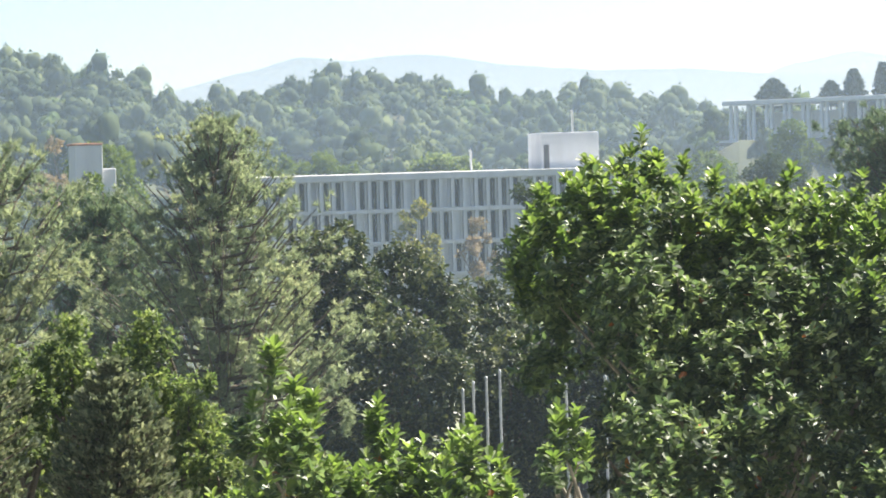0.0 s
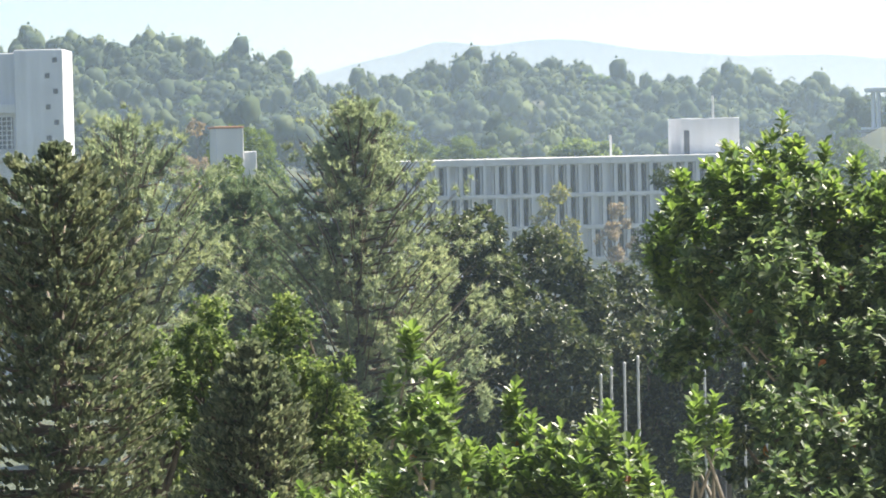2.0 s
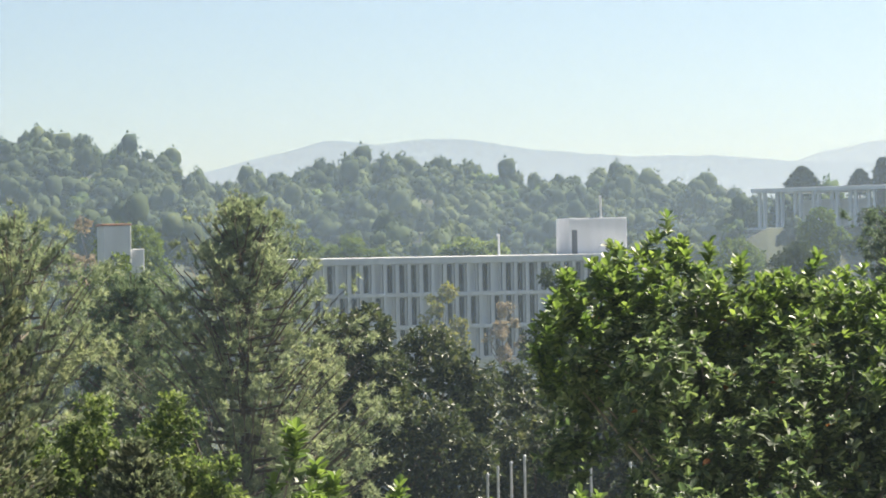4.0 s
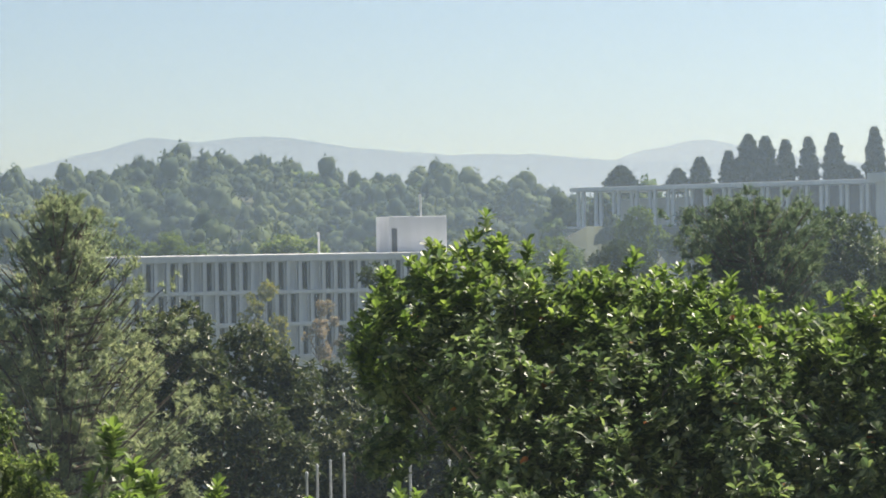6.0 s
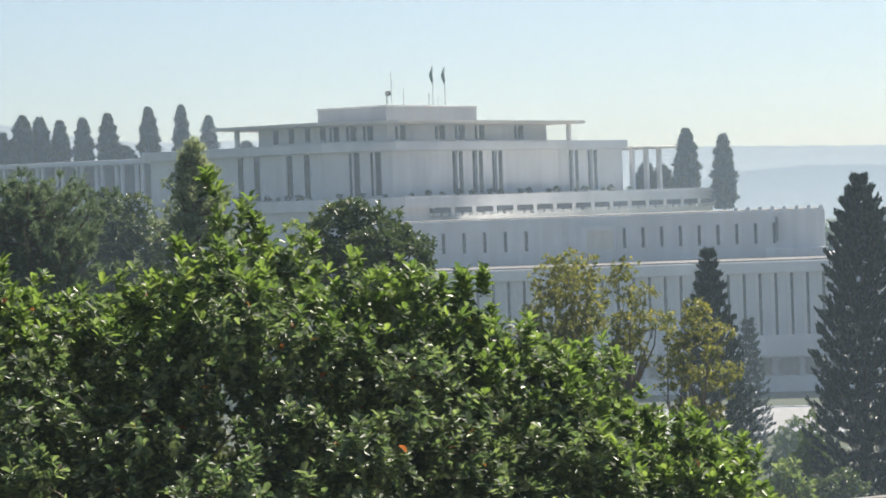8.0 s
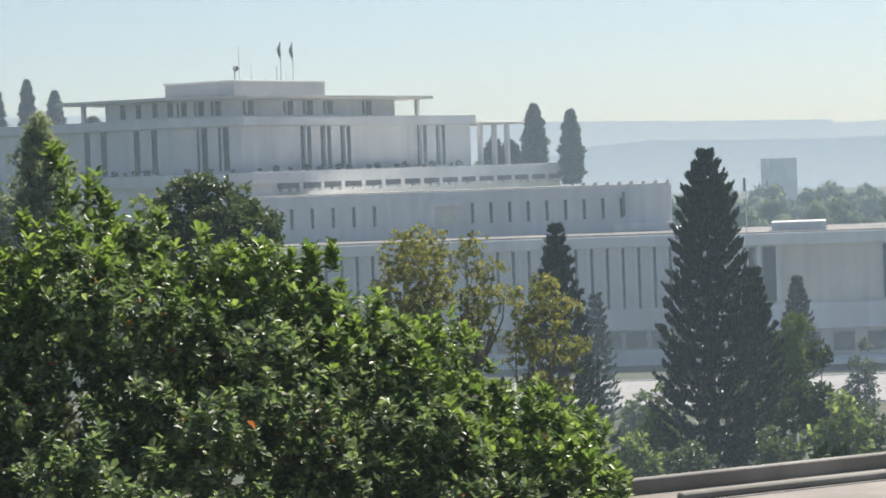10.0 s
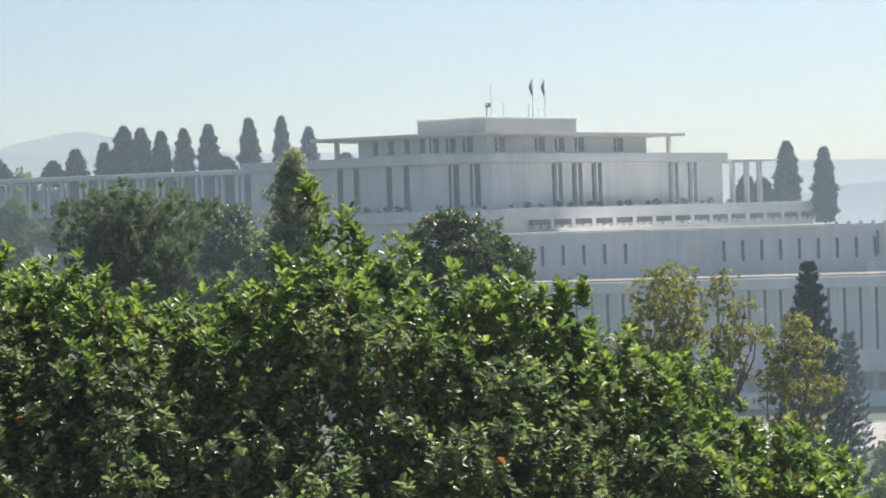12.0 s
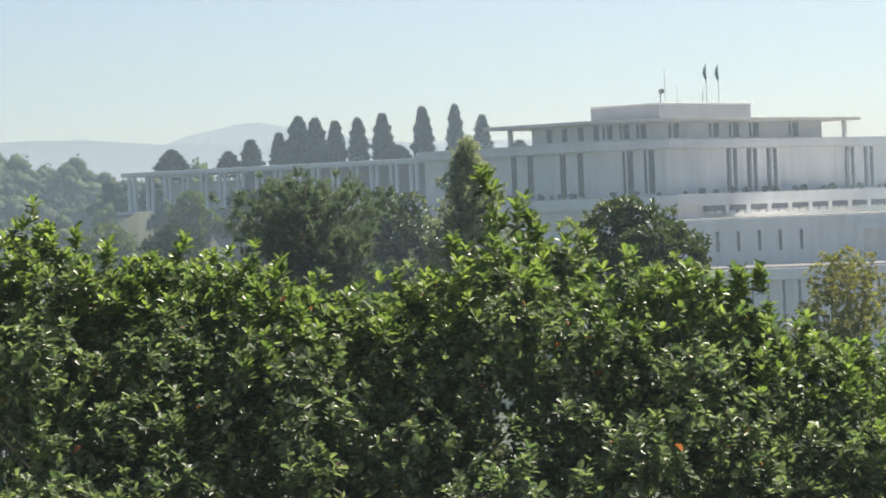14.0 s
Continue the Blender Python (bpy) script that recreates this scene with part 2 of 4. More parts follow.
def blades(base, along, face, length, width, curl=0.15, shape="leaf"):
    """Leaf blades: base points, directions, facing, lengths and widths, all as arrays. A leaf is a folded oval, a needle one thin triangle."""
    along, n = unit(along), len(base)
    side = unit(np.cross(along, face))
    up = np.cross(side, along)
    L, W = length[:, None], width[:, None]
    if shape == "needle":
        V = np.stack([base - side * W / 2, base + side * W / 2, base + along * L - up * L * curl], 1)
        F = np.arange(n * 3).reshape(n, 3)
        return V.reshape(-1, 3), F
    if shape == "clump":
        V = np.stack([base, base + along * L * 0.45 + side * W / 2, base + along * L - up * L * curl, base + along * L * 0.55 - side * W / 2], 1)
        return V.reshape(-1, 3), np.arange(n * 4).reshape(n, 4)
    V = np.stack([base, base + along * L * 0.3 + side * W * 0.37 + up * W * 0.15, base + along * L * 0.77 + side * W * 0.5 + up * W * 0.12 - up * L * curl * 0.4,
                  base + along * L - up * L * curl, base + along * L * 0.77 - side * W * 0.5 + up * W * 0.12 - up * L * curl * 0.4, base + along * L * 0.3 - side * W * 0.37 + up * W * 0.15], 1)
    i = np.arange(n)[:, None] * 6
    F = np.concatenate([i + np.array([[0, 1, 2, 3]]), i + np.array([[0, 3, 4, 5]])], 0)
    return V.reshape(-1, 3), F


def whorls_of(rng, tips, axes, count, length, width, spread):
    """A whorl of leaves at each twig's end."""
    n = len(tips)
    axes = unit(axes)
    ref = unit(np.cross(axes, rng.normal(size=(n, 3))))
    oth = np.cross(axes, ref)
    k = np.arange(count)
    az = k * 2.4 + rng.uniform(0, 6.28, (n, 1)) + rng.normal(0, 0.25, (n, count))
    th = spread[0] + (spread[1] - spread[0]) * (k + 0.5) / count + rng.normal(0, 0.15, (n, count))
    out = ref[:, None] * np.cos(az)[..., None] + oth[:, None] * np.sin(az)[..., None]
    along = axes[:, None] * np.cos(th)[..., None] + out * np.sin(th)[..., None]
    face = axes[:, None] * np.sin(th)[..., None] - out * np.cos(th)[..., None] + rng.normal(0, 0.25, (n, count, 3))
    base = np.repeat(tips[:, None], count, 1) - axes[:, None] * (0.35 * length * k / count)[None, :, None]
    L = length * rng.uniform(0.65, 1.15, (n, count))
    return base.reshape(-1, 3), along.reshape(-1, 3), face.reshape(-1, 3), L.ravel(), (L * width / length).ravel()


def rosettes(rng, tips, axes, count, length, width, spread=(0.5, 1.35), curl=0.15):
    return blades(*whorls_of(rng, tips, axes, count, length, width, spread), curl)


def shell_tips(rng, lobes, per_m2, inner=0.12, fuzz=0.22):
    """Twig ends over the surface of a crown made of lobes (x, y, z, radius), with a few inside; none within a neighbour."""
    C = np.array([l[:3] for l in lobes])
    R = np.array([l[3] for l in lobes])
    T, A = [], []
    for c, r in zip(C, R):
        n = max(6, int(per_m2 * 12.57 * r * r))
        d = unit(rng.normal(size=(n, 3)))
        rad = r * (1.05 + 0.4 * (fuzz - 0.22) - np.abs(rng.normal(0, fuzz, n)))
        deep = rng.random(n) < inner
        rad[deep] *= rng.uniform(0.3, 0.9, deep.sum())
        p = c + d * rad[:, None] * np.array([1, 1, 0.9])
        far = np.linalg.norm(p[:, None] - C[None], axis=2) / R[None]
        keep = (far < 0.72).sum(1) <= deep
        T.append(p[keep])
        A.append((d * 0.8 + np.array([0, 0, 0.65]))[keep] + rng.normal(0, 0.25, (keep.sum(), 3)))
    return np.concatenate(T), np.concatenate(A)


def limbs_to(rng, base, targets, r0, bend=0.12):
    """Trunk and limbs from the base up to the lobes of a crown."""
    base = Vector(base)
    mid = Vector(np.mean(np.array(targets), 0))
    fork = base.lerp(Vector((mid.x, mid.y, min(t[2] for t in targets))), 0.9)
    pieces = [tube([base, base.lerp(fork, 0.5) + Vector((rng.normal(0, 0.1), rng.normal(0, 0.1), 0)), fork], [r0 * 1.25, r0, r0 * 0.8], 9)]
    for t in targets:
        t = Vector(t)
        m = fork.lerp(t, 0.5) + Vector(rng.normal(0, bend, 3)) * (t - fork).length
        pieces.append(tube([fork, fork.lerp(m, 0.6), m, m.lerp(t, 0.6), t], [r0 * 0.5, r0 * 0.42, r0 * 0.3, r0 * 0.2, r0 * 0.08], 6))
    return pieces


# ---- ground, far ridges, haze ----
def make_ground():
    rs = np.concatenate([np.linspace(0.1, 400, 41), np.linspace(420, 1100, 35), np.geomspace(1150, 4800, 16)])
    az = np.linspace(-math.pi, math.pi, 181)[:-1]
    az = np.sort(np.concatenate([az, np.linspace(-0.5, 0.8, 130)]))
    A, R = np.meshgrid(az, rs)
    X, Y = R * np.sin(A), R * np.cos(A)
    Z = ground(X, Y)
    n, k = len(rs), len(az)
    V = np.stack([X, Y, Z], -1).reshape(-1, 3)
    i, j = np.meshgrid(np.arange(n - 1), np.arange(k), indexing="ij")
    j2 = (j + 1) % k
    F = np.stack([i * k + j, i * k + j2, (i + 1) * k + j2, (i + 1) * k + j], -1).reshape(-1, 4)[:, ::-1]
    return tagged(new("ground", mesh_of("ground", V, F, M_GROUND, False)), "grassy wooded ground rising into far hills", "ground", kind="structure")


make_ground()


def ridge(d, points, seed, mat, rough=1.0):
    """A far mountain ridge at distance d; points: bearing, elevation of its crest."""
    pts = np.array(points, float)
    a = np.linspace(pts[0, 0], pts[-1, 0], 420)
    e = np.interp(a, pts[:, 0], pts[:, 1])
    kern = np.hanning(15)
    e = np.convolve(np.pad(e, 7, "edge"), kern / kern.sum(), "valid")
    e += [rough * (noise.noise(Vector((x * 0.07, seed, 0))) * 0.8 + noise.noise(Vector((x * 0.3, seed, 5))) * 0.35) for x in a]
    V, F = [], []
    for x, el in zip(a, e):
        for k, q in enumerate((1.0, 0.6, 0.25, 0.0)):
            p = spot(x, d - (1 - q) * 220)
            V.append((p.x, p.y, max(-5, (rise(el, d) + 5) * q - 5)))
    for i in range(len(a) - 1):
        for k in range(3):
            F.append((i * 4 + k, i * 4 + k + 1, i * 4 + 5 + k, i * 4 + 4 + k))
    return tagged(new("backdrop", mesh_of("backdrop", V, F, mat, False)), "pale blue far mountain ridge with haze painted in", "mountains", kind="structure")


# haze is put into these glowing colours, palest at the foot
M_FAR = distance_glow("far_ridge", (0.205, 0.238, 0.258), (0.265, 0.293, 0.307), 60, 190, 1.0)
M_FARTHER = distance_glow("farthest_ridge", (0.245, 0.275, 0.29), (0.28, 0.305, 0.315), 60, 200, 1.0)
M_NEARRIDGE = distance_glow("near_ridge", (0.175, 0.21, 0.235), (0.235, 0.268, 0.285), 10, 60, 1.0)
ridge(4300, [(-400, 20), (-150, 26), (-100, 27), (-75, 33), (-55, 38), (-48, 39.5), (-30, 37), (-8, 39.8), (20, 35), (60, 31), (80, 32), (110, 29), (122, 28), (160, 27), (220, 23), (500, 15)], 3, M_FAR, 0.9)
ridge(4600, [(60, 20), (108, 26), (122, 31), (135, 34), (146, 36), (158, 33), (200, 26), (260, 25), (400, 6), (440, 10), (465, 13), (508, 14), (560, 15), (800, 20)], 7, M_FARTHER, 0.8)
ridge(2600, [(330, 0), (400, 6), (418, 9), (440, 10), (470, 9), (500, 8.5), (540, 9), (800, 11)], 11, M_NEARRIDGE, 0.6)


def haze_sheet(d, share):
    az = np.linspace(-0.55, 0.95, 61)
    top = d * 0.32 + 30
    V = [(d * math.sin(a), d * math.cos(a), z) for a in az for z in (-6, top)]
    F = [(2 * i, 2 * i + 2, 2 * i + 3, 2 * i + 1) for i in range(60)]
    ob = new("haze", mesh_of("haze", V, F, haze("haze", share), False))
    return tagged(ob, "translucent sheet standing in for pale haze", "haze", kind="structure")


# sheets stand in for hazy air; the nearest is added to lift dark tones
for d, share in ((18, 0.008), (62, 0.021), (118, 0.028), (215, 0.042), (325, 0.044), (432, 0.05), (640, 0.06), (1000, 0.09)):
    haze_sheet(d, share)


# ---- trees ----
def stand(place):
    return float(ground(np.array(place.x), np.array(place.y)))


def big_leaf_tree(seed, d, tops, low, label, mat=M_BIGLEAF, young=M_NEWLEAF, depth=2.2, leaf=0.116, dense=29, fill=125, lobe=(0.26, 0.6), name="broadleaf_tree", single=0):
    """A tree with large leaves in whorls. tops: bearing, elevation and radius of the lobes along its upper outline; low: elevation of its lower edge."""
    rng = np.random.default_rng(seed)
    tops = sorted(tops)
    a0, a1 = tops[0][0], tops[-1][0]
    mid = spot((a0 + a1) / 2, d)
    base = Vector((mid.x, mid.y, stand(mid) - 0.3))
    lobes = []
    for a, e, r in tops:
        p = spot(a, d + rng.uniform(-0.3, 0.5))
        lobes.append((p.x, p.y, rise(e, d) - r, r))
    aa, ee = [t[0] for t in tops], [t[1] for t in tops]
    skirt = lambda a: np.interp(a, [q[0] for q in low], [q[1] for q in low]) if isinstance(low, list) else low
    for _ in range(fill):
        a = rng.uniform(a0, a1)
        r = rng.uniform(*lobe)
        top = rise(np.interp(a, aa, ee), d) - r * 1.2
        drop = max(0.0, top - rise(skirt(a), d) - r) * rng.random()
        if rng.random() < 0.25:
            off, z = rng.uniform(0.4, depth), top - rng.uniform(0.2, 0.9)
        else:
            off, z = -1.1 * drop + rng.uniform(-0.6, 0.75), top - drop
        p = spot(a, d + off)
        lobes.append((p.x, p.y, z, r))
    T, A = shell_tips(rng, lobes, dense, 0.3, 0.42)
    # many twigs end in an upright shoot with several whorls one above another
    up = (rng.random(len(T)) < 0.3) & (A[:, 2] > 0.1)
    shoot = unit(A[up] * 0.35 + np.array([0, 0, 0.8]))
    A[up] = shoot
    extra = [T[up] + shoot * s for s in (0.06, 0.13)]
    T, A = np.concatenate([T, *extra]), np.concatenate([A, shoot, shoot])
    keep = T[:, 2] > rise(-155, d)
    T, A = T[keep], A[keep]
    o = np.array(base)
    # the youngest whorls stand highest on the outline
    crest = np.array([rise(np.interp(math.atan2(x, y) * 1000, aa, ee), d) for x, y, z in T])
    tip = (T[:, 2] > crest - 0.75) & (A[:, 2] > 0.3) & (rng.random(len(T)) < 0.55)
    tree = thing(name, base, label, "tree", "broadleaf trees")
    frames = whorls_of(rng, T[~tip] - o, A[~tip], 7, leaf, leaf * 0.58, (0.55, 1.7))
    dead = rng.random(len(frames[0])) < 0.004
    V, F = blades(*(q[~dead] for q in frames), 0.15)
    part("crown", mesh_of("crown", V, F, mat), tree, kind="stuff")
    if dead.sum() > 3:
        V, F = blades(*(q[dead] for q in frames), 0.15)
        part("withered_leaves", mesh_of("withered_leaves", V, F, M_WITHER), tree, "scattered withered orange leaves", kind="stuff")
    if tip.any():
        V, F = rosettes(rng, T[tip] - o + np.array([0, 0, 0.05]), A[tip] * 0.4 + np.array([0, 0, 1]), 8, leaf * 1.15, leaf * 0.56, (0.4, 1.35), 0.1)
        part("young_leaves", mesh_of("young_leaves", V, F, young), tree, "fresh yellow-green leaf whorls", kind="stuff")
    if single:
        one = mesh_of("leaf", *blades(np.zeros((1, 3)), np.array([[1.0, 0, 0]]), np.array([[0, 0, 1.0]]), np.ones(1), np.full(1, 0.52), 0.12), young)
        pick = np.argsort(-(T[:, 2] - crest))[:single]
        for bs, al, fc, ln, wd in zip(*whorls_of(rng, T[pick] - o + np.array([0, 0, 0.12]), A[pick] * 0.3 + np.array([0, 0, 1]), 7, leaf * 1.2, leaf * 0.6, (0.4, 1.3))):
            x = Vector(al).normalized()
            y = Vector(fc).cross(x).normalized()
            part("leaf", one, tree, m=Matrix.Translation(bs) @ Matrix((x, y, x.cross(y))).transposed().to_4x4() @ Matrix.Scale(ln, 4))
    pick = [np.array(l[:3]) - o for l in lobes[:: max(1, len(lobes) // 22)]]
    part("trunk", joined("trunk", limbs_to(rng, (0, 0, 0), pick, 0.075), M_GREYBARK), tree)
    return tree


def leafy_tree(seed, a, d, top, half, low, label, mat, leaf=0.14, dense=10, lobes=18, name="tree", bark=M_BARK, count=6, droop=0.15, open_=0.0, group="", wide=0.5, trunk=0.16):
    """A tree of many small leaf sprays on lobes within a rounded, uneven crown."""
    rng = np.random.default_rng(seed)
    p = spot(a, d)
    base = Vector((p.x, p.y, stand(p) - 0.3))
    zt, zl, w = rise(top, d), rise(low, d), half * d / 1000
    h = (zt - zl) / 2
    L = []
    for i in range(lobes):
        u = unit(rng.normal(size=3)) * rng.random() ** 0.4
        r = rng.uniform(0.22, 0.42) * min(w, h) * (1 - open_ * 0.5)
        L.append((p.x + u[0] * (w - r), p.y + u[1] * (w - r) * 0.9, (zt + zl) / 2 + u[2] * (h - r) + 0.2 * r, r))
    L.append((p.x + rng.uniform(-0.2, 0.2) * w, p.y, zt - 0.3 * min(w, h), 0.3 * min(w, h)))
    T, A = shell_tips(rng, L, dense, 0.2)
    o = np.array(base)
    V, F = rosettes(rng, T - o, A, count, leaf, leaf * wide, (0.5, 1.5), droop)
    tree = thing(name, base, label, "tree", group)
    part("crown", mesh_of("crown", V, F, mat), tree, kind="stuff")
    part("trunk", joined("trunk", limbs_to(rng, (0, 0, 0), [np.array(l[:3]) - o for l in L[:14]], trunk), bark), tree)
    return tree


def pine_tree(seed, a, d, top, half, low, label, mat=M_PINE, needle=0.24, whorls=22, per=7, lean=0.0, spray=15, tufts=16, name="pine_tree", width=0.016, full=0.55, crook=0.7):
    """A pine: whorled, upswept branches that carry tufts of long needles towards their ends."""
    rng = np.random.default_rng(seed)
    p = spot(a, d)
    base = Vector((p.x, p.y, stand(p) - 0.3))
    zt, zl, w = rise(top, d) - base.z, rise(low, d) - base.z, half * d / 1000
    pieces = [tube([(0, 0, 0), (0.1, 0, zt * 0.5), (lean * 0.5, 0, zt * 0.8), (lean, 0, zt - 0.2)], [0.24, 0.18, 0.1, 0.02], 8)]
    T, A = [], []
    for i in range(whorls):
        q = (i + rng.uniform(0, 0.6)) / whorls
        z = zl + (zt - 0.4 - zl) * q
        reach = w * (min(1.0, (1 - q) / full) ** crook) * (0.65 + 0.35 * min(1, q / 0.2)) + 0.12
        for j in range(per):
            t = rng.uniform(0, 6.283)
            r = reach * rng.uniform(0.6, 1.05)
            o = Vector((lean * max(0, z / zt - 0.5), 0, z))
            dirn = Vector((math.cos(t), math.sin(t), 0))
            mid = o + dirn * r * 0.55 + Vector((0, 0, 0.08 * r))
            end = o + dirn * r + Vector((0, 0, (0.35 + 0.35 * q) * r))
            pieces.append(tube([o, mid, end], [0.05, 0.03, 0.008], 4))
            n = max(4, int(tufts * (0.25 + 1.1 * r / w)))
            knots = rng.uniform(0.25, 1.02, max(3, n // 8))
            s = np.clip(knots[rng.integers(0, len(knots), n)] + rng.normal(0, 0.03, n), 0.1, 1.03)
            puff = rng.normal(0, 0.10, (len(knots), 3)) * r
            c = np.array([(o.lerp(mid, x / 0.55) if x < 0.55 else mid.lerp(end, (x - 0.55) / 0.45)) for x in s])
            c += puff[np.argmin(np.abs(s[:, None] - knots[None]), 1)] + rng.normal(0, 0.075, (n, 3))
            T.append(c)
            A.append(np.array(dirn)[None] * 0.5 + np.array([0, 0, 0.7]) + rng.normal(0, 0.4, (n, 3)))
    T, A = np.concatenate(T), unit(np.concatenate(A))
    n = len(T)
    dirs = unit(A[:, None] * 0.8 + rng.normal(0, 0.5, (n, spray, 3)))
    L = needle * rng.uniform(0.7, 1.15, (n, spray))
    bs = np.repeat(T[:, None], spray, 1) + dirs * 0.02
    V, F = blades(bs.reshape(-1, 3), dirs.reshape(-1, 3), rng.normal(size=(n * spray, 3)), L.ravel(), np.full(n * spray, width), 0.18, "needle")
    tree = thing(name, base, label, "tree", "pine trees")
    part("crown", mesh_of("crown", V, F, mat), tree, kind="stuff")
    part("trunk", joined("trunk", pieces, M_BARK), tree)
    return tree


def araucaria(seed, a, d, top, half, low, label, mat=M_ARAUDARK, whorls=34, per=8, curve=0.9, blade=0.16, bw=0.05, dense=46, taper=0.75, name="araucaria_tree", upturn=0.32, rope=0.07, group="araucaria trees", fan=0.20, tuft=False):
    """A tall araucaria: tiers of level branches, each a frond of overlapping leafy cords with an upturned end."""
    rng = np.random.default_rng(seed)
    p = spot(a, d)
    base = Vector((p.x, p.y, stand(p) - 0.3))
    zt, zl, w = rise(top, d) - base.z, rise(low, d) - base.z, half * d / 1000
    pieces = [tube([(0, 0, 0), (0, 0, zt * 0.6), (0, 0, zt - 0.1)], [0.26, 0.16, 0.02], 8)]
    B, D, N = [], [], []
    for i in range(whorls):
        q = i / (whorls - 1)
        z = zl + (zt - 0.15 - zl) * q
        reach = w * max(0.06, (1 - q) ** taper) * rng.uniform(0.9, 1.08)
        turn = rng.uniform(0, 6.28)
        for j in range(per):
            t = turn + 6.283 * j / per + rng.normal(0, 0.1)
            r = reach * rng.uniform(0.85, 1.1)
            lift = upturn * (0.6 + 0.9 * q)
            u = np.array((math.cos(t), math.sin(t), 0))
            s = np.sort(rng.uniform(0.12, 1.0, dense)) ** 0.8
            line = u * (s * r)[:, None] + np.array((0, 0, 1.0)) * (z + lift * r * (s ** 2.2) - 0.10 * r * np.sin(s * 3.1))[:, None]
            side = np.cross(u, (0, 0, 1.0))
            spread = rng.uniform(-1, 1, dense) * fan * r * np.sin(np.clip(s, 0, 1) * 2.6 + 0.35)
            B.append(line + side * spread[:, None] + rng.normal(0, rope * 0.5, (dense, 3)))
            slope = np.stack([np.zeros(dense)] * 2 + [lift * 2.2 * s ** 1.2 + 0.25], 1)
            D.append(u[None] * 0.9 + slope + side[None] * (np.sign(spread) * 0.45)[:, None] + rng.normal(0, 0.25, (dense, 3)))
            N.append(np.array([0, 0, 1.0]) + rng.normal(0, 0.5, (dense, 3)))
            pieces.append(tube([(0, 0, z), tuple(u * r * 0.6 + np.array((0, 0, z - 0.02 * r))), tuple(u * r * 0.95 + np.array((0, 0, z + lift * r * 0.85)))], [0.05, 0.03, 0.012], 4))
    B, D, N = (np.concatenate(x) for x in (B, D, N))
    k = len(B)
    if tuft:
        V, F = rosettes(rng, B, D * 0.75 + np.array([0, 0, 0.35]), 5, blade, bw, (0.12, 0.65), -0.2)
    else:
        V, F = blades(B, D, N, blade * rng.uniform(0.7, 1.3, k), bw * rng.uniform(0.8, 1.2, k), -0.12, "clump")
    tree = thing(name, base, label, "tree", group)
    part("crown", mesh_of("crown", V, F, mat), tree, kind="stuff")
    part("trunk", joined("trunk", pieces, M_BARK), tree)
    return tree


def column_tree(seed, a, d, top, half, low, label, mat=M_CYP, foot=None, name="cypress_tree", blade=0.75, group="columnar trees on the rise", bulge=0.35):
    """A columnar conifer: a spindle of rough upright sprays about a straight trunk."""
    rng = np.random.default_rng(seed)
    p = spot(a, d)
    z0 = stand(p) - 0.3 if foot is None else foot
    base = Vector((p.x, p.y, z0))
    zt, zl, w = rise(top, d) - z0, rise(low, d) - z0, half * d / 1000
    n = int(260 * (zt - zl) * w)
    q = rng.random(n)
    t = rng.uniform(0, 6.28, n)
    prof = np.where(q < bulge, 0.7 + 0.3 * q / bulge, np.clip(1 - np.clip(q - bulge, 0, 1) / (1 - bulge), 0.01, 1) ** 0.6)
    lump = 1 + 0.36 * np.sin(q * 31 + 3 * np.sin(t + seed)) * np.cos(2 * t + q * 9)
    r = w * prof * lump * np.sqrt(rng.uniform(0.35, 1.0, n))
    B = np.stack([r * np.cos(t), r * np.sin(t), zl + (zt - zl) * q], 1)
    D = np.stack([np.cos(t) * 0.8, np.sin(t) * 0.8, np.full(n, 0.8)], 1) + rng.normal(0, 0.35, (n, 3))
    out = np.stack([np.cos(t), np.sin(t), 0.35 * np.ones(n)], 1)
    V, F = blades(B, D, out + rng.normal(0, 0.35, (n, 3)), blade * rng.uniform(0.6, 1.2, n), blade * 0.5 * rng.uniform(0.7, 1.3, n), 0.1, "clump")
    tree = thing(name, base, label, "tree", group)
    part("crown", mesh_of("crown", V, F, mat), tree, kind="stuff")
    part("trunk", joined("trunk", [tube([(0, 0, 0), (0, 0, zl + 0.4 * (zt - zl)), (0, 0, zt - 0.5)], [0.3, 0.2, 0.03], 7)], M_BARK), tree)
    return tree


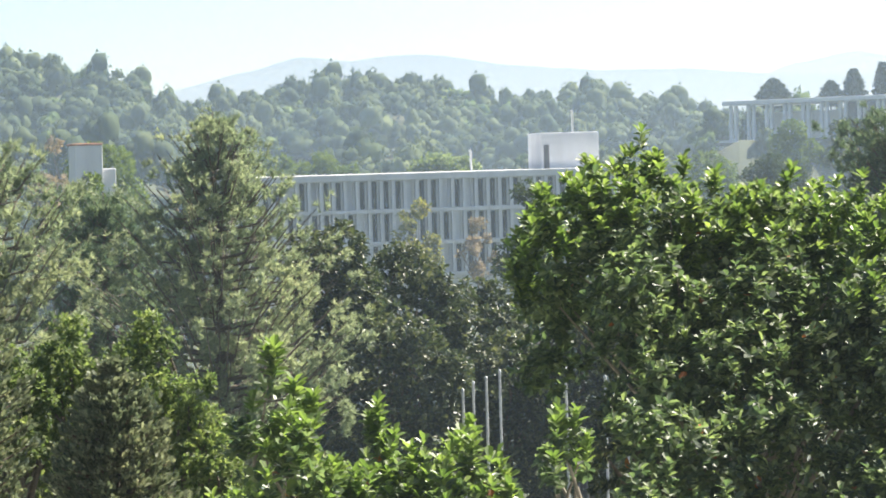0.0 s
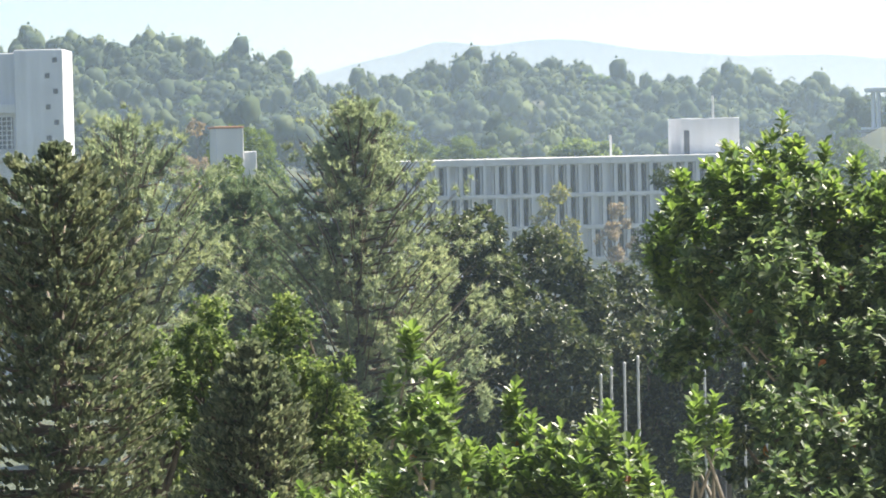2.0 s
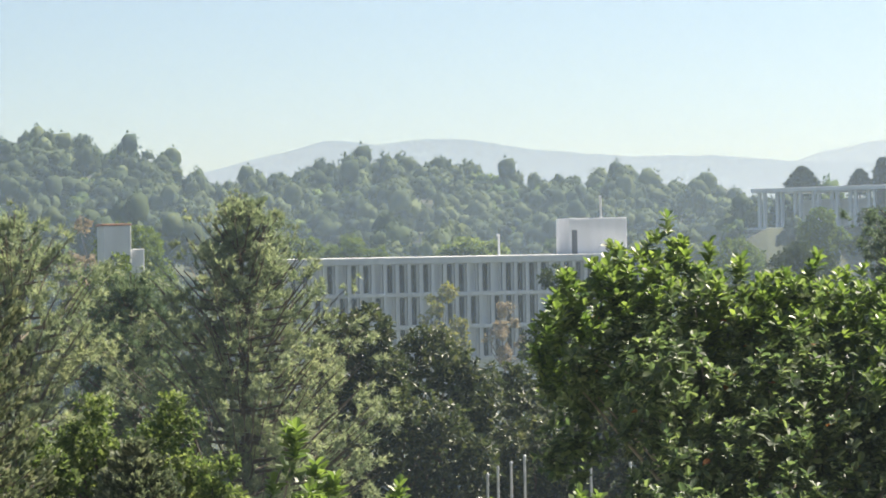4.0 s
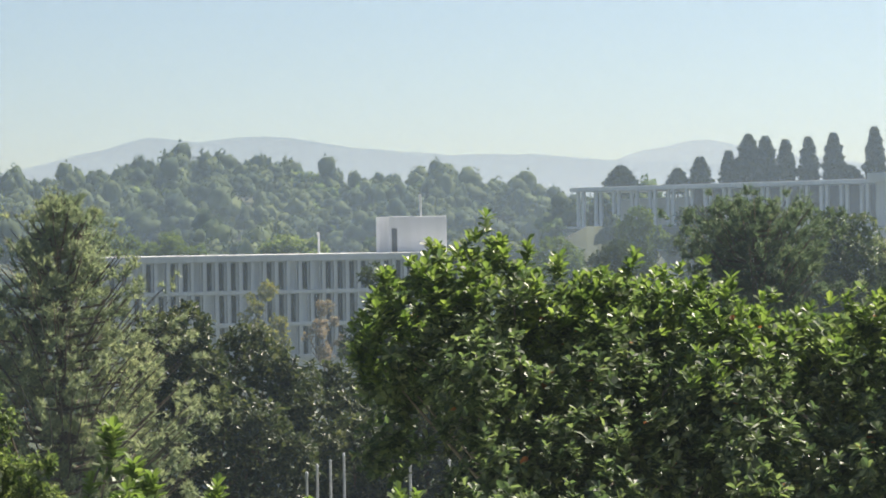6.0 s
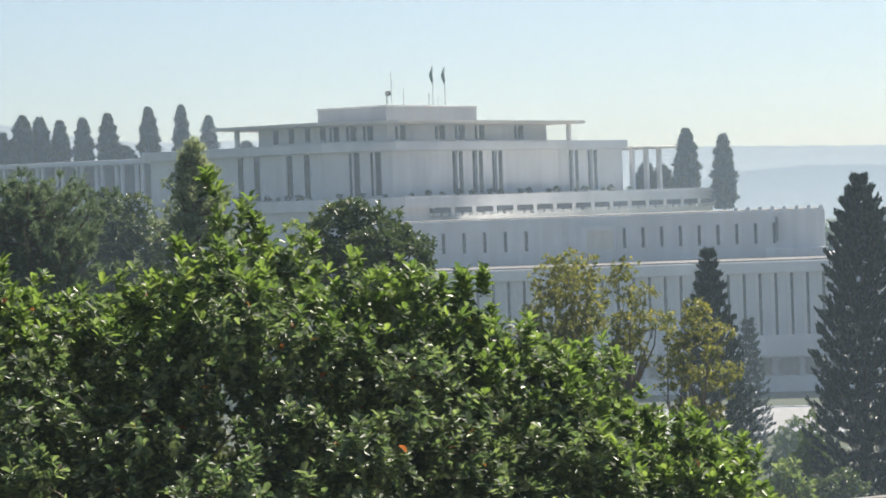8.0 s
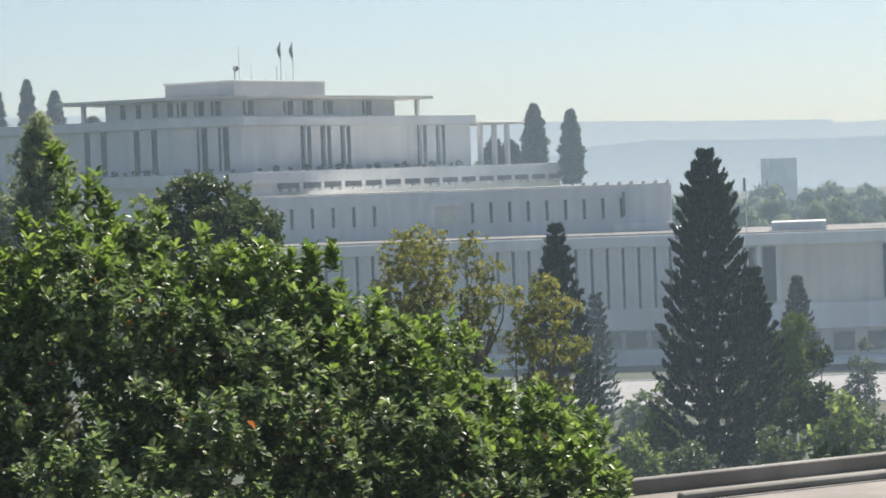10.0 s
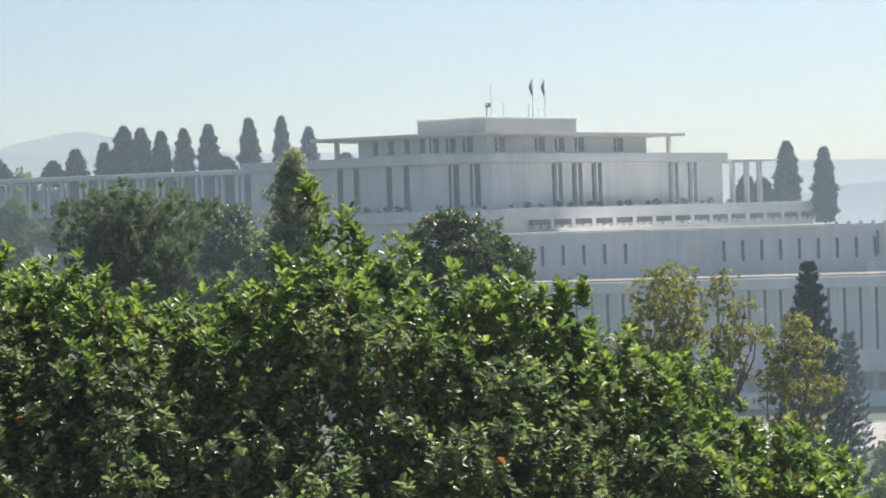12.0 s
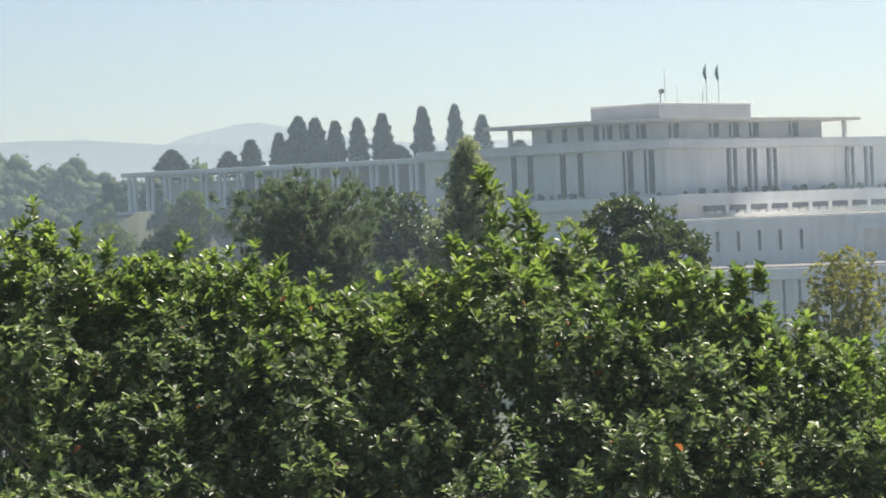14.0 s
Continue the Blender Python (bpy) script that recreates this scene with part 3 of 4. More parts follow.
def far_crown(rng, sprays, blade, squash, pointed=0.0):
    """One distant tree of unit size: rough billows of foliage with loose sprays standing out of them. Points and triangles."""
    bm = bmesh.new()
    bmesh.ops.create_icosphere(bm, subdivisions=2, radius=1)
    ball = np.array([tuple(v.co) for v in bm.verts])
    tris = np.array([[v.index for v in f.verts] for f in bm.faces if f.calc_center_median().z > -0.5])
    bm.free()
    k = 7
    c = unit(rng.normal(size=(k, 3)) * np.array([1, 1, 0.8])) * rng.uniform(0.25, 0.66, (k, 1))
    c[0] = (0, 0, 0.25)
    r = rng.uniform(0.24, 0.46, k)
    Vs, Fs, n = [], [], 0
    for q, w in zip(c, r):
        Vs.append(q + ball * w * rng.uniform(0.6, 1.14, (len(ball), 1)))
        Fs.append(tris + n)
        n += len(ball)
    i = rng.integers(0, k, sprays)
    d = unit(rng.normal(size=(sprays, 3)) + np.array([0, 0, 0.35]))
    B = c[i] + d * r[i, None] * rng.uniform(0.85, 1.05, (sprays, 1))
    D = d * 0.7 + rng.normal(0, 0.6, (sprays, 3)) + np.array([0, 0, 0.15])
    V, F = blades(B, D, d + rng.normal(0, 0.3, (sprays, 3)), blade * rng.uniform(0.6, 1.3, sprays), blade * rng.uniform(0.6, 1.1, sprays), 0.1, "needle")
    V, F = np.concatenate(Vs + [V]), np.concatenate(Fs + [F + n])
    V[:, :2] *= 1 - pointed * np.clip(V[:, 2:] + 0.5, 0, 1.4) * 0.6
    V[:, 2] *= squash
    return V, F


def woods(name, seed, spots, mat, label, sprays=170, blade=0.14):
    """Far woodland: every tree has its own billowed crown. spots: x, y, z of the foot, radius, height."""
    rng = np.random.default_rng(seed)
    kinds = [far_crown(rng, sprays, blade, s, q) for s, q in ((0.9, 0), (1.1, 0.2), (0.8, 0), (1.2, 0.3), (1.0, 0), (0.7, 0), (1.05, 0), (0.9, 0.15))]
    Vs, Fs, n = [], [], 0
    for x, y, z, r, h in spots:
        V, F = kinds[rng.integers(len(kinds))]
        t = rng.uniform(0, 6.28)
        R = np.array([[math.cos(t), -math.sin(t), 0], [math.sin(t), math.cos(t), 0], [0, 0, 1]])
        Vs.append((V @ R.T) * np.array([r, r, h * 0.5]) + np.array([x, y, z + h * 0.30]))
        Fs.append(F + n)
        n += len(V)
    return tagged(new(name, mesh_of(name, np.concatenate(Vs), np.concatenate(Fs), mat, False)), label, "woods", kind="stuff")


def hill_spots(rng, count, a0, a1, r0, r1, size, keep=lambda a, r: True):
    out = []
    while len(out) < count:
        a, r = rng.uniform(a0, a1), math.sqrt(rng.uniform(r0 * r0, r1 * r1))
        if not keep(a, r):
            continue
        p = spot(a, r)
        w = rng.uniform(*size)
        out.append((p.x, p.y, stand(p), w, w * rng.uniform(1.6, 2.6)))
    return out


R1 = np.random.default_rng(5)
clear = lambda a, r: not (85 < a < 262 and 415 < r < 590)
woods("woodland", 1, hill_spots(R1, 820, -222, 130, 400, 930, (4.2, 8.4), clear), M_FOREST, "dense hillside woodland of mixed green crowns in haze")
woods("woodland", 2, hill_spots(R1, 170, -222, 130, 380, 900, (3.4, 7.0), clear), M_LIGHT, "lighter green trees scattered through hillside woodland")
woods("woodland", 4, hill_spots(R1, 150, 60, 270, 340, 430, (2.6, 4.8)), M_FOREST, "hazy trees on the slope below the colonnade")
woods("woodland", 8, hill_spots(R1, 90, 68, 165, 418, 450, (1.8, 3.0)), M_FOREST, "low hazy trees before the colonnade columns")
woods("woodland", 6, hill_spots(R1, 70, 30, 112, 330, 430, (2.6, 4.6)), M_FOREST, "dark hazy trees on the slope beside the colonnade")
woods("woodland", 7, hill_spots(R1, 90, 440, 560, 540, 780, (6.5, 9.0)), M_FOREST, "hazy far trees beyond the white wing")
woods("woodland", 3, hill_spots(R1, 150, 60, 560, 620, 980, (3.8, 6.5), clear), M_FOREST, "hazy far trees beyond the white buildings")


# ---- buildings ----
def oriented(a, d, turn_deg):
    """A building's frame: its origin at bearing a and distance d, its front seen square on when turn_deg is 0; x runs to the right, y away."""
    return Matrix.Translation(spot(a, d)) @ Matrix.Rotation(-a / 1000 + math.radians(turn_deg), 4, "Z")


def building(name, m, label, category="building"):
    ob = new(name)
    ob.matrix_world = m
    return tagged(ob, label, category)


def mid_block():
    """Three-storey office block with white fins before dark windows."""
    b = building("office_block", oriented(-10, 300, 14), "white three-storey office block with close vertical fins", "building")
    x0, x1, zt, st, dep = -22.0, 22.6, 24.2, 3.45, 14.0
    part("wall", boxes_mesh("wall", [(x0, x1, 0.32, dep, 8, zt - 0.3)], M_PALE), b)
    part("roof", box_mesh("roof", x0 - 0.3, x1 + 0.3, -0.35, dep + 0.3, zt - 0.75, zt, M_WHITE, 0.05), b, "white roof slab with deep fascia")
    for k in range(1, 5):
        z = zt - 0.75 - k * st
        part("floor_band", box_mesh("floor_band", x0, x1, -0.3, 0.32, z, z + 0.42, M_WHITE, 0.03), b)
    fin = box_mesh("fin", -0.17, 0.17, -0.22, 0.32, 0, st - 0.42, M_WHITE, 0.02)
    mullion = box_mesh("mullion", -0.06, 0.06, -0.05, 0.32, 0, st - 0.42, M_WHITE)
    pane = box_mesh("window", -0.24, 0.20, 0.24, 0.4, 0.04, st - 0.5, M_GLASS)
    rng = random.Random(4)
    bays = int((x1 - x0) / 1.3)
    for k in range(3):
        z = zt - 0.75 - (k + 1) * st + 0.42
        for i in range(bays + 1):
            x = x0 + i * 1.3
            part("fin", fin, b, m=pose(x, 0, z))
            if i < bays:
                part("mullion", mullion, b, m=pose(x + 0.95, 0, z))
            if i < bays and (i + k) % 5 not in (1,) and rng.random() < 0.9:
                part("window", pane, b, m=pose(x + 0.65, 0, z))
    part("stair_head", box_mesh("stair_head", 15.2, 21.8, 4, 9, zt, zt + 3.9, M_PALE, 0.06), b, "pale weathered roof stair head")
    part("door", box_mesh("door", 15.5, 16.1, 3.93, 4.0, zt, zt + 2.6, M_SHADE), b)
    for x, h in ((7.4, 2.3), (19.0, 6.3)):
        part("vent_pipe", joined("vent_pipe", [tube([(x, 4.5, zt), (x, 4.5, zt + h - 0.3), (x - 0.1, 4.4, zt + h)], [0.12, 0.12, 0.14], 8)], M_POLE), b)


def edge_towers():
    t = building("tower_block", oriented(-192, 330, -8), "tall white stair tower with small square openings")
    q = lambda e: rise(e, 330)
    part("wall", box_mesh("wall", -2.4, 3.2, 0, 9, 0, q(39.3), M_PALE, 0.08), t)
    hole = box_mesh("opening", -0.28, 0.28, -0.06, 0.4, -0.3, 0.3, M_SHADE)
    rim = box_mesh("rim", -0.36, 0.36, -0.03, 0.1, -0.38, -0.3, M_WHITE)
    for k in range(5):
        for x, dz in ((2.3, 0.0), (1.4, -1.8)):
            o = part("opening", hole, t, m=pose(x + 0.03 * k, 0, q(35.5) + dz - 3.6 * k))
            part("rim", rim, o)
    part("side_wall", box_mesh("side_wall", -12, -2.4, 1.6, 9, 0, q(38.4), M_PALE, 0.08), t)
    part("floor_slab", box_mesh("floor_slab", -12, -2.4, 0.4, 1.6, q(17.2), q(20.4), M_WHITE, 0.06), t)
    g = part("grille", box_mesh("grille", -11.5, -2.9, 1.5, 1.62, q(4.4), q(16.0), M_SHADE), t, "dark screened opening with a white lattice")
    bars = [(x, x + 0.1, 1.36, 1.5, q(4.4), q(16.0)) for x in np.arange(-11.4, -2.9, 0.55)] + [(-11.5, -2.9, 1.34, 1.5, z, z + 0.1) for z in np.arange(q(4.4), q(16.0), 0.55)]
    part("lattice", boxes_mesh("lattice", bars, M_WHITE), g)
    part("lower_slab", box_mesh("lower_slab", -12, -2.4, 0.4, 1.6, q(0.6), q(3.4), M_WHITE, 0.06), t)
    h = building("roof_house", oriented(-124.5, 240, 8), "white rendered house with rust-red roof edge among trees")
    part("wall", box_mesh("wall", -1.2, 1.15, 0, 4, 8, rise(10.2, 240), M_WHITE, 0.05), h)
    part("roof", box_mesh("roof", -1.35, 1.2, -0.1, 4.1, rise(10.2, 240), rise(11, 240), M_RUST, 0.05), h, "rust-red flat roof")
    part("annexe", box_mesh("annexe", 1.15, 2.3, 0.4, 4, 8, rise(2.0, 240), M_WHITE, 0.05), h)
    part("window", box_mesh("window", -0.6, 0.6, -0.05, 0.3, rise(-2.2, 240), rise(-0.2, 240), M_SHADE), h)


CORNER_A, CORNER_D, FACE = 291.5, 400.0, 51.0


LEFT_FACE, FRONT = math.radians(35), 9.6


def hall_plan(out, left, right, back=26.0):
    """Outline of a storey of the hall, in its frame: a receding left face, a short front across the corner, a receding right face; out: how far it stands proud."""
    f, g = math.radians(FACE), LEFT_FACE
    to = lambda u, v: (u * math.cos(f) + v * math.sin(f), -u * math.sin(f) + v * math.cos(f))
    cr = (-out * math.tan(f / 2) * -1, -out)
    cl = (-FRONT - out * math.tan(g / 2), -out)
    le = (cl[0] - left * math.cos(g), cl[1] + left * math.sin(g))
    ri = (cr[0] + right * math.cos(f), cr[1] + right * math.sin(f))
    ring = [le, cl, cr, ri, (ri[0] - back * 0.7, ri[1] + back * 0.7), (le[0] + back * 0.5, le[1] + back)]
    return [to(u, v) for u, v in ring]


def prism(name, ring, z0, z1, mat, bevel=0.0):
    bm = bmesh.new()
    low, top = ([bm.verts.new((x, y, z)) for x, y in ring] for z in (z0, z1))
    n = len(ring)
    bm.faces.new(low[::-1])
    bm.faces.new(top)
    for k in range(n):
        bm.faces.new((low[k], low[(k + 1) % n], top[(k + 1) % n], top[k]))
    if bevel:
        bmesh.ops.bevel(bm, geom=bm.edges, offset=bevel, segments=2, affect="EDGES")
    me = bpy.data.meshes.new(name)
    bm.to_mesh(me)
    bm.free()
    me.materials.append(mat)
    return me


def on_face(side, s, out, z):
    """Place on one of the hall's three faces, s metres along it from the corner; x runs along the face, y into the wall."""
    f, g = math.radians(FACE), LEFT_FACE
    if side == "right":
        return pose(s, -out, z)
    u, v, turn = (-s, 0.0, 0.0) if side == "front" else (-FRONT - s * math.cos(g), s * math.sin(g), -g)
    m = Matrix.Rotation(-f, 4, "Z") @ Matrix.Translation((u, v, z)) @ Matrix.Rotation(turn, 4, "Z")
    return m @ Matrix.Translation((0, -out, 0))


def upper_house():
    """The stepped upper storeys, a blunt corner towards the viewer. In its frame x runs along the right face."""
    m = Matrix.Translation(spot(CORNER_A, CORNER_D)) @ Matrix.Rotation(-CORNER_A / 1000 + math.radians(FACE), 4, "Z")
    b = building("assembly_hall", m, "stepped white concrete assembly hall with overhanging flat roofs")
    E = lambda e: rise(e, CORNER_D)
    # ledge, main storey, parapet, upper storey, roof, penthouse
    part("ledge", prism("ledge", hall_plan(3.2, 36, 82), E(-0.4), E(3.8), M_WHITE, 0.06), b)
    # unseen grey sheet, added to cut sunlight bounced onto the right face
    part("terrace", prism("terrace", hall_plan(2.9, 35.6, 81.6), E(3.8), E(3.8) + 0.06, M_ROOFTOP), b, "unseen grey terrace sheet added to cut bounced light")
    part("main_wall", prism("main_wall", hall_plan(0, 32, 57.5), E(3.8), E(20.3), M_WHITE, 0.04), b)
    part("parapet", prism("parapet", hall_plan(1.2, 33, 58), E(20.3), E(23.6), M_WHITE, 0.06), b)
    part("upper_wall", prism("upper_wall", hall_plan(-1.2, 12.2, 38.5, 20), E(23.6), E(29.8), M_WHITE, 0.04), b)
    part("roof", prism("roof", hall_plan(2.4, 19.5, 45.5, 24), E(29.8), E(31.0), M_CREAM, 0.1), b, "thin overhanging flat roof")
    part("penthouse", box_mesh("penthouse", 4.5, 26, 4.5, 17.5, E(31.0), E(36.6), M_SLATE, 0.08), b)
    part("penthouse_cap", box_mesh("penthouse_cap", 4.3, 26.2, 4.3, 17.7, E(36.6), E(37.2), M_WHITE, 0.05), b)
    part("porch_roof", box_mesh("porch_roof", 59.0, 72, -1.0, 20, E(20.2), E(21.2), M_CREAM, 0.1), b, "thin porch roof on columns")
    col = box_mesh("column", -0.35, 0.35, -0.35, 0.35, 0, E(20.2) - E(3.8), M_WHITE, 0.05)
    for x, y in ((60.5, 0.2), (64.5, 0.2), (68.2, 0.2), (60.5, 12), (68.2, 12)):
        part("column", col, b, m=pose(x, y, E(3.8)))
    col2 = box_mesh("column", -0.3, 0.3, -0.3, 0.3, 0, E(29.8) - E(23.6), M_WHITE, 0.05)
    for side, s, out in (("right", 43.5, -0.2), ("right", 43.5, -10), ("left", 15.7, -0.2), ("left", 15.7, -8)):
        part("column", col2, b, m=on_face(side, s, out, E(23.6)))
    tall = E(20.0) - E(4.6)
    wide = {"right": 0.6, "front": 0.4, "left": 0.45}
    for side, spots, thin in (("right", (15.6, 20.4, 25.2, 44.8, 49.8), -1.5), ("front", (5.06, 2.04), 0.9), ("left", (15.1, 12.1, 6.2, 3.1), 0)):
        w = wide[side]
        slot = box_mesh("window_slot", -w, w, -0.1, 0.3, 0, tall, M_GLASS)
        jamb = box_mesh("jamb", -w * 0.3, w * 0.3, -0.4, 0.3, 0, tall, M_WHITE)
        slim = box_mesh("thin_slot", -w * 0.4, w * 0.4, -0.08, 0.3, 0, tall, M_GLASS)
        for s in spots:
            part("window_slot", slot, b, m=on_face(side, s, 0, E(4.6)))
            if thin:
                part("jamb", jamb, b, m=on_face(side, s + thin * 0.62, 0, E(4.6)))
                part("thin_slot", slim, b, m=on_face(side, s + thin, 0, E(4.6)))
    short = E(29.4) - E(24.3)
    for side, spots, thin in (("right", (4.0, 13.2, 17.9, 22.7, 32.4), -1.4), ("front", (7.8, 5.4, 3.0), 0.85), ("left", (9.4, 6.6, 3.7, 1.0), 0)):
        w = wide[side] * 0.95
        small = box_mesh("small_window", -w, w, -0.1, 0.3, 0, short, M_GLASS)
        slim = box_mesh("narrow_window", -w * 0.4, w * 0.4, -0.08, 0.3, 0, short, M_GLASS)
        for s in spots:
            part("small_window", small, b, m=on_face(side, s, -1.2, E(24.3)))
            if thin:
                part("narrow_window", slim, b, m=on_face(side, s + thin, -1.2, E(24.3)))
    # openings with brackets below the ledge, their shade put in as dark boxes
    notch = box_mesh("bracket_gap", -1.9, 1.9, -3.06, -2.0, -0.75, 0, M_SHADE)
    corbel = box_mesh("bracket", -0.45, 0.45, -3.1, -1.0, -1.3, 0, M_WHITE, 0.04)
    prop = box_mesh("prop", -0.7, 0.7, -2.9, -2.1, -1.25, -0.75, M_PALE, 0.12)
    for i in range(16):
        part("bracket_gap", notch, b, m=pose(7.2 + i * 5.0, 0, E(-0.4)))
        part("bracket", corbel, b, m=pose(9.7 + i * 5.0, 0, E(-0.4)))
        for k in (-0.95, 0.95):
            part("prop", prop, b, m=pose(7.2 + i * 5.0 + k, 0, E(-0.4)))
    part("under_wall", prism("under_wall", hall_plan(2.2, 35, 81), 14, E(-0.4), M_WHITE), b)
    z = E(37.2)
    for x, h, r in ((10.2, 5.2, 0.06), (13.0, 2.6, 0.06), (19.0, 2.1, 0.09), (16.2, 0.9, 0.05), (21.2, 1.6, 0.05)):
        part("antenna", joined("antenna", [tube([(x, 8, z), (x, 8, z + h * 0.7), (x - 0.1, 8, z + h)], [r, r, r * 0.6], 6)], M_POLE), b)
    dish = part("dish_mast", joined("dish_mast", [tube([(9.1, 8, z), (9.1, 8, z + 1.7)], [0.09, 0.08], 6)], M_DARKPOST), b)
    part("dish", joined("dish", [tube([(9.2, 7.9, z + 1.45), (9.0, 7.7, z + 1.75), (8.9, 7.6, z + 1.85)], [0.05, 0.42, 0.45], 12)], M_DARKPOST), dish, "small dark dish aerial")
    for x in (20.0, 22.9):
        p = part("flag_pole", joined("flag_pole", [tube([(x, 8, z), (x, 8, z + 6.0)], [0.08, 0.06], 6)], M_POLE), b)
        V = []
        for k in range(9):
            w = 0.25 + 0.42 * math.sin(math.pi * min(1, k / 7.0) ** 0.8) + 0.06 * math.sin(2.3 * k)
            for j in range(4):
                V.append((x - w * j / 3, 8 + 0.12 * math.sin(1.9 * j + 0.6 * k), z + 6.0 - k * 0.30 - 0.14 * j))
        F = [(4 * k + j, 4 * k + j + 1, 4 * k + j + 5, 4 * k + j + 4) for k in range(8) for j in range(3)]
        part("flag", mesh_of("flag", V, F, M_FLAG, False), p, "dark green flag hanging limp")


def podium():
    """The broad lower storeys in front, seen square on."""
    b = building("podium_block", oriented(410, 360, 0), "long white podium with ribbed windows and flat roof")
    z = lambda e: rise(e - 0.9, 360)
    part("wall", box_mesh("wall", -48, 17.6, 1.2, 60, 0, z(-23), M_WHITE), b)
    part("cornice", box_mesh("cornice", -48.5, 18.0, -0.6, 20, z(-26.6), z(-22.4), M_WHITE, 0.1), b, "deep rounded white cornice")
    part("roof", box_mesh("roof", -48, 17.6, -0.35, 30, z(-22.4), z(-21.9), M_ROOFTOP), b, "weathered flat roof")
    part("sill_wall", box_mesh("sill_wall", -48, 17.8, 0, 1.2, z(-56), z(-48.4), M_WHITE, 0.05), b)
    part("plinth", box_mesh("plinth", -48, 17.8, 0.4, 1.2, 0, z(-63), M_WHITE), b)
    h = z(-26.6) - z(-48.4)
    rib = box_mesh("rib", -0.28, 0.28, 0.1, 1.2, 0, h, M_WHITE, 0.03)
    slot = box_mesh("window_slot", -0.24, 0.24, 0.75, 1.3, 0, h, M_GLASS)
    wide = box_mesh("panel", -0.62, 0.62, 0.55, 1.25, 0, h, M_PALE)
    for i in range(33):
        x = -47 + i * 2.0
        part("rib", rib, b, m=pose(x, 0, z(-48.4)))
        part("window_slot", slot, b, m=pose(x + 0.53, 0, z(-48.4)))
        part("panel", wide, b, m=pose(x + 1.27, 0, z(-48.4)))
    dark = box_mesh("ground_opening", -1.3, 1.3, 0.7, 1.25, z(-62.5), z(-56.6), M_GLASS)
    for i in range(20):
        part("ground_opening", dark, b, m=pose(-46 + i * 3.3, 0, 0))
    # storey behind, with narrow slits
    t = building("slit_storey", oriented(410, 376, 0), "white set-back storey with narrow window slits")
    w = lambda e: rise(e - 1.2, 376)
    part("wall", box_mesh("wall", -50, 12.4, 0, 30, 10, w(-4.2), M_WHITE, 0.05), t)
    # grey roof sheet, added to cut light bounced up at the hall
    part("roof", box_mesh("roof", -49.6, 12.0, 0.4, 29.6, w(-4.2), w(-4.2) + 0.1, M_ROOFTOP), t, "weathered flat roof")
    part("end_block", box_mesh("end_block", 4.5, 12.6, -1.8, 0, 10, w(-17.5), M_WHITE, 0.05), t)
    slit = box_mesh("slit", -0.2, 0.2, -0.08, 0.3, w(-15.8), w(-8.6), M_GLASS)
    frame_ = box_mesh("slit_frame", -0.42, -0.2, -0.16, 0.2, w(-16), w(-8.2), M_WHITE)
    for x in [-49.4 + 2.78 * i for i in range(9)] + [-14.1 + 2.48 * i for i in range(9)]:
        part("slit", slit, t, m=pose(x, 0, 0))
        part("slit_frame", frame_, t, m=pose(x, 0, 0))
    part("tall_slit", box_mesh("tall_slit", 5.9, 6.2, -1.9, 0.2, w(-15), w(-6.5), M_SHADE), t)
    part("doorway", box_mesh("doorway", -19.0, -15.6, -0.05, 0.4, w(-16), w(-9.4), M_CREAM), t)
    part("doorway_frame", boxes_mesh("doorway_frame", [(-20.4, -19.0, -0.7, 0.2, w(-17), w(-7.4)), (-15.6, -15.2, -0.7, 0.2, w(-17), w(-7.4)), (-19.0, -15.6, -0.7, 0.2, w(-9.4), w(-7.4))], M_WHITE), t)
    part("roof_rail", boxes_mesh("roof_rail", [(x, x + 0.5, 0.3, 0.7, w(-4.2), w(-4.2) + 0.5) for x in np.arange(0.5, 12, 1.6)], M_PALE), t)
    # right wing
    r = building("side_wing", oriented(485, 352, 0), "white side wing with tall dark window bays")
    q = lambda e: rise(e - 2.0, 352)
    part("wall", box_mesh("wall", -9, 26, 1.4, 40, 0, q(-23), M_CREAM), r)
    part("cornice", box_mesh("cornice", -9.4, 26, -0.4, 18, q(-26.4), q(-22.0), M_WHITE, 0.1), r)
    part("sill_wall", box_mesh("sill_wall", -9, 26, 0, 1.4, q(-56), q(-47), M_WHITE, 0.05), r)
    for x0, x1 in ((-6.2, -4.9), (-3.7, -2.2), (11, 12.4), (14, 15.4)):
        part("window_bay", box_mesh("window_bay", x0, x1, 0.9, 1.45, q(-46), q(-27), M_GLASS), r)
    for x in (-6.6, -4.3, -1.9):
        part("pier", box_mesh("pier", x - 0.28, x + 0.28, 0.2, 1.4, q(-47), q(-26.4), M_WHITE, 0.03), r)
    part("roof", box_mesh("roof", -9.0, 25.8, -0.1, 30, q(-22.0), q(-21.6), M_ROOFTOP), r, "weathered flat roof")
    part("roof_box", box_mesh("roof_box", -2.6, 4.2, 3, 12, q(-22), q(-18.5), M_WHITE, 0.05), r)
    for i in range(5):
        part("ground_opening", box_mesh("ground_opening", -8 + i * 4.2, -5.4 + i * 4.2, 0.9, 1.45, q(-64), q(-57.5), M_GLASS), r)
    part("canopy", box_mesh("canopy", -14, 26, -9, 1.4, q(-67), q(-65.5), M_WHITE, 0.05), r)
    pole = building("flag_pole", oriented(469, 345, 0), "tall bare flag pole by the white wing", "flag pole")
    part("shaft", joined("shaft", [tube([(0, 0, 0), (0, 0, rise(-4.2, 345))], [0.12, 0.06], 7)], M_POLE), pole)
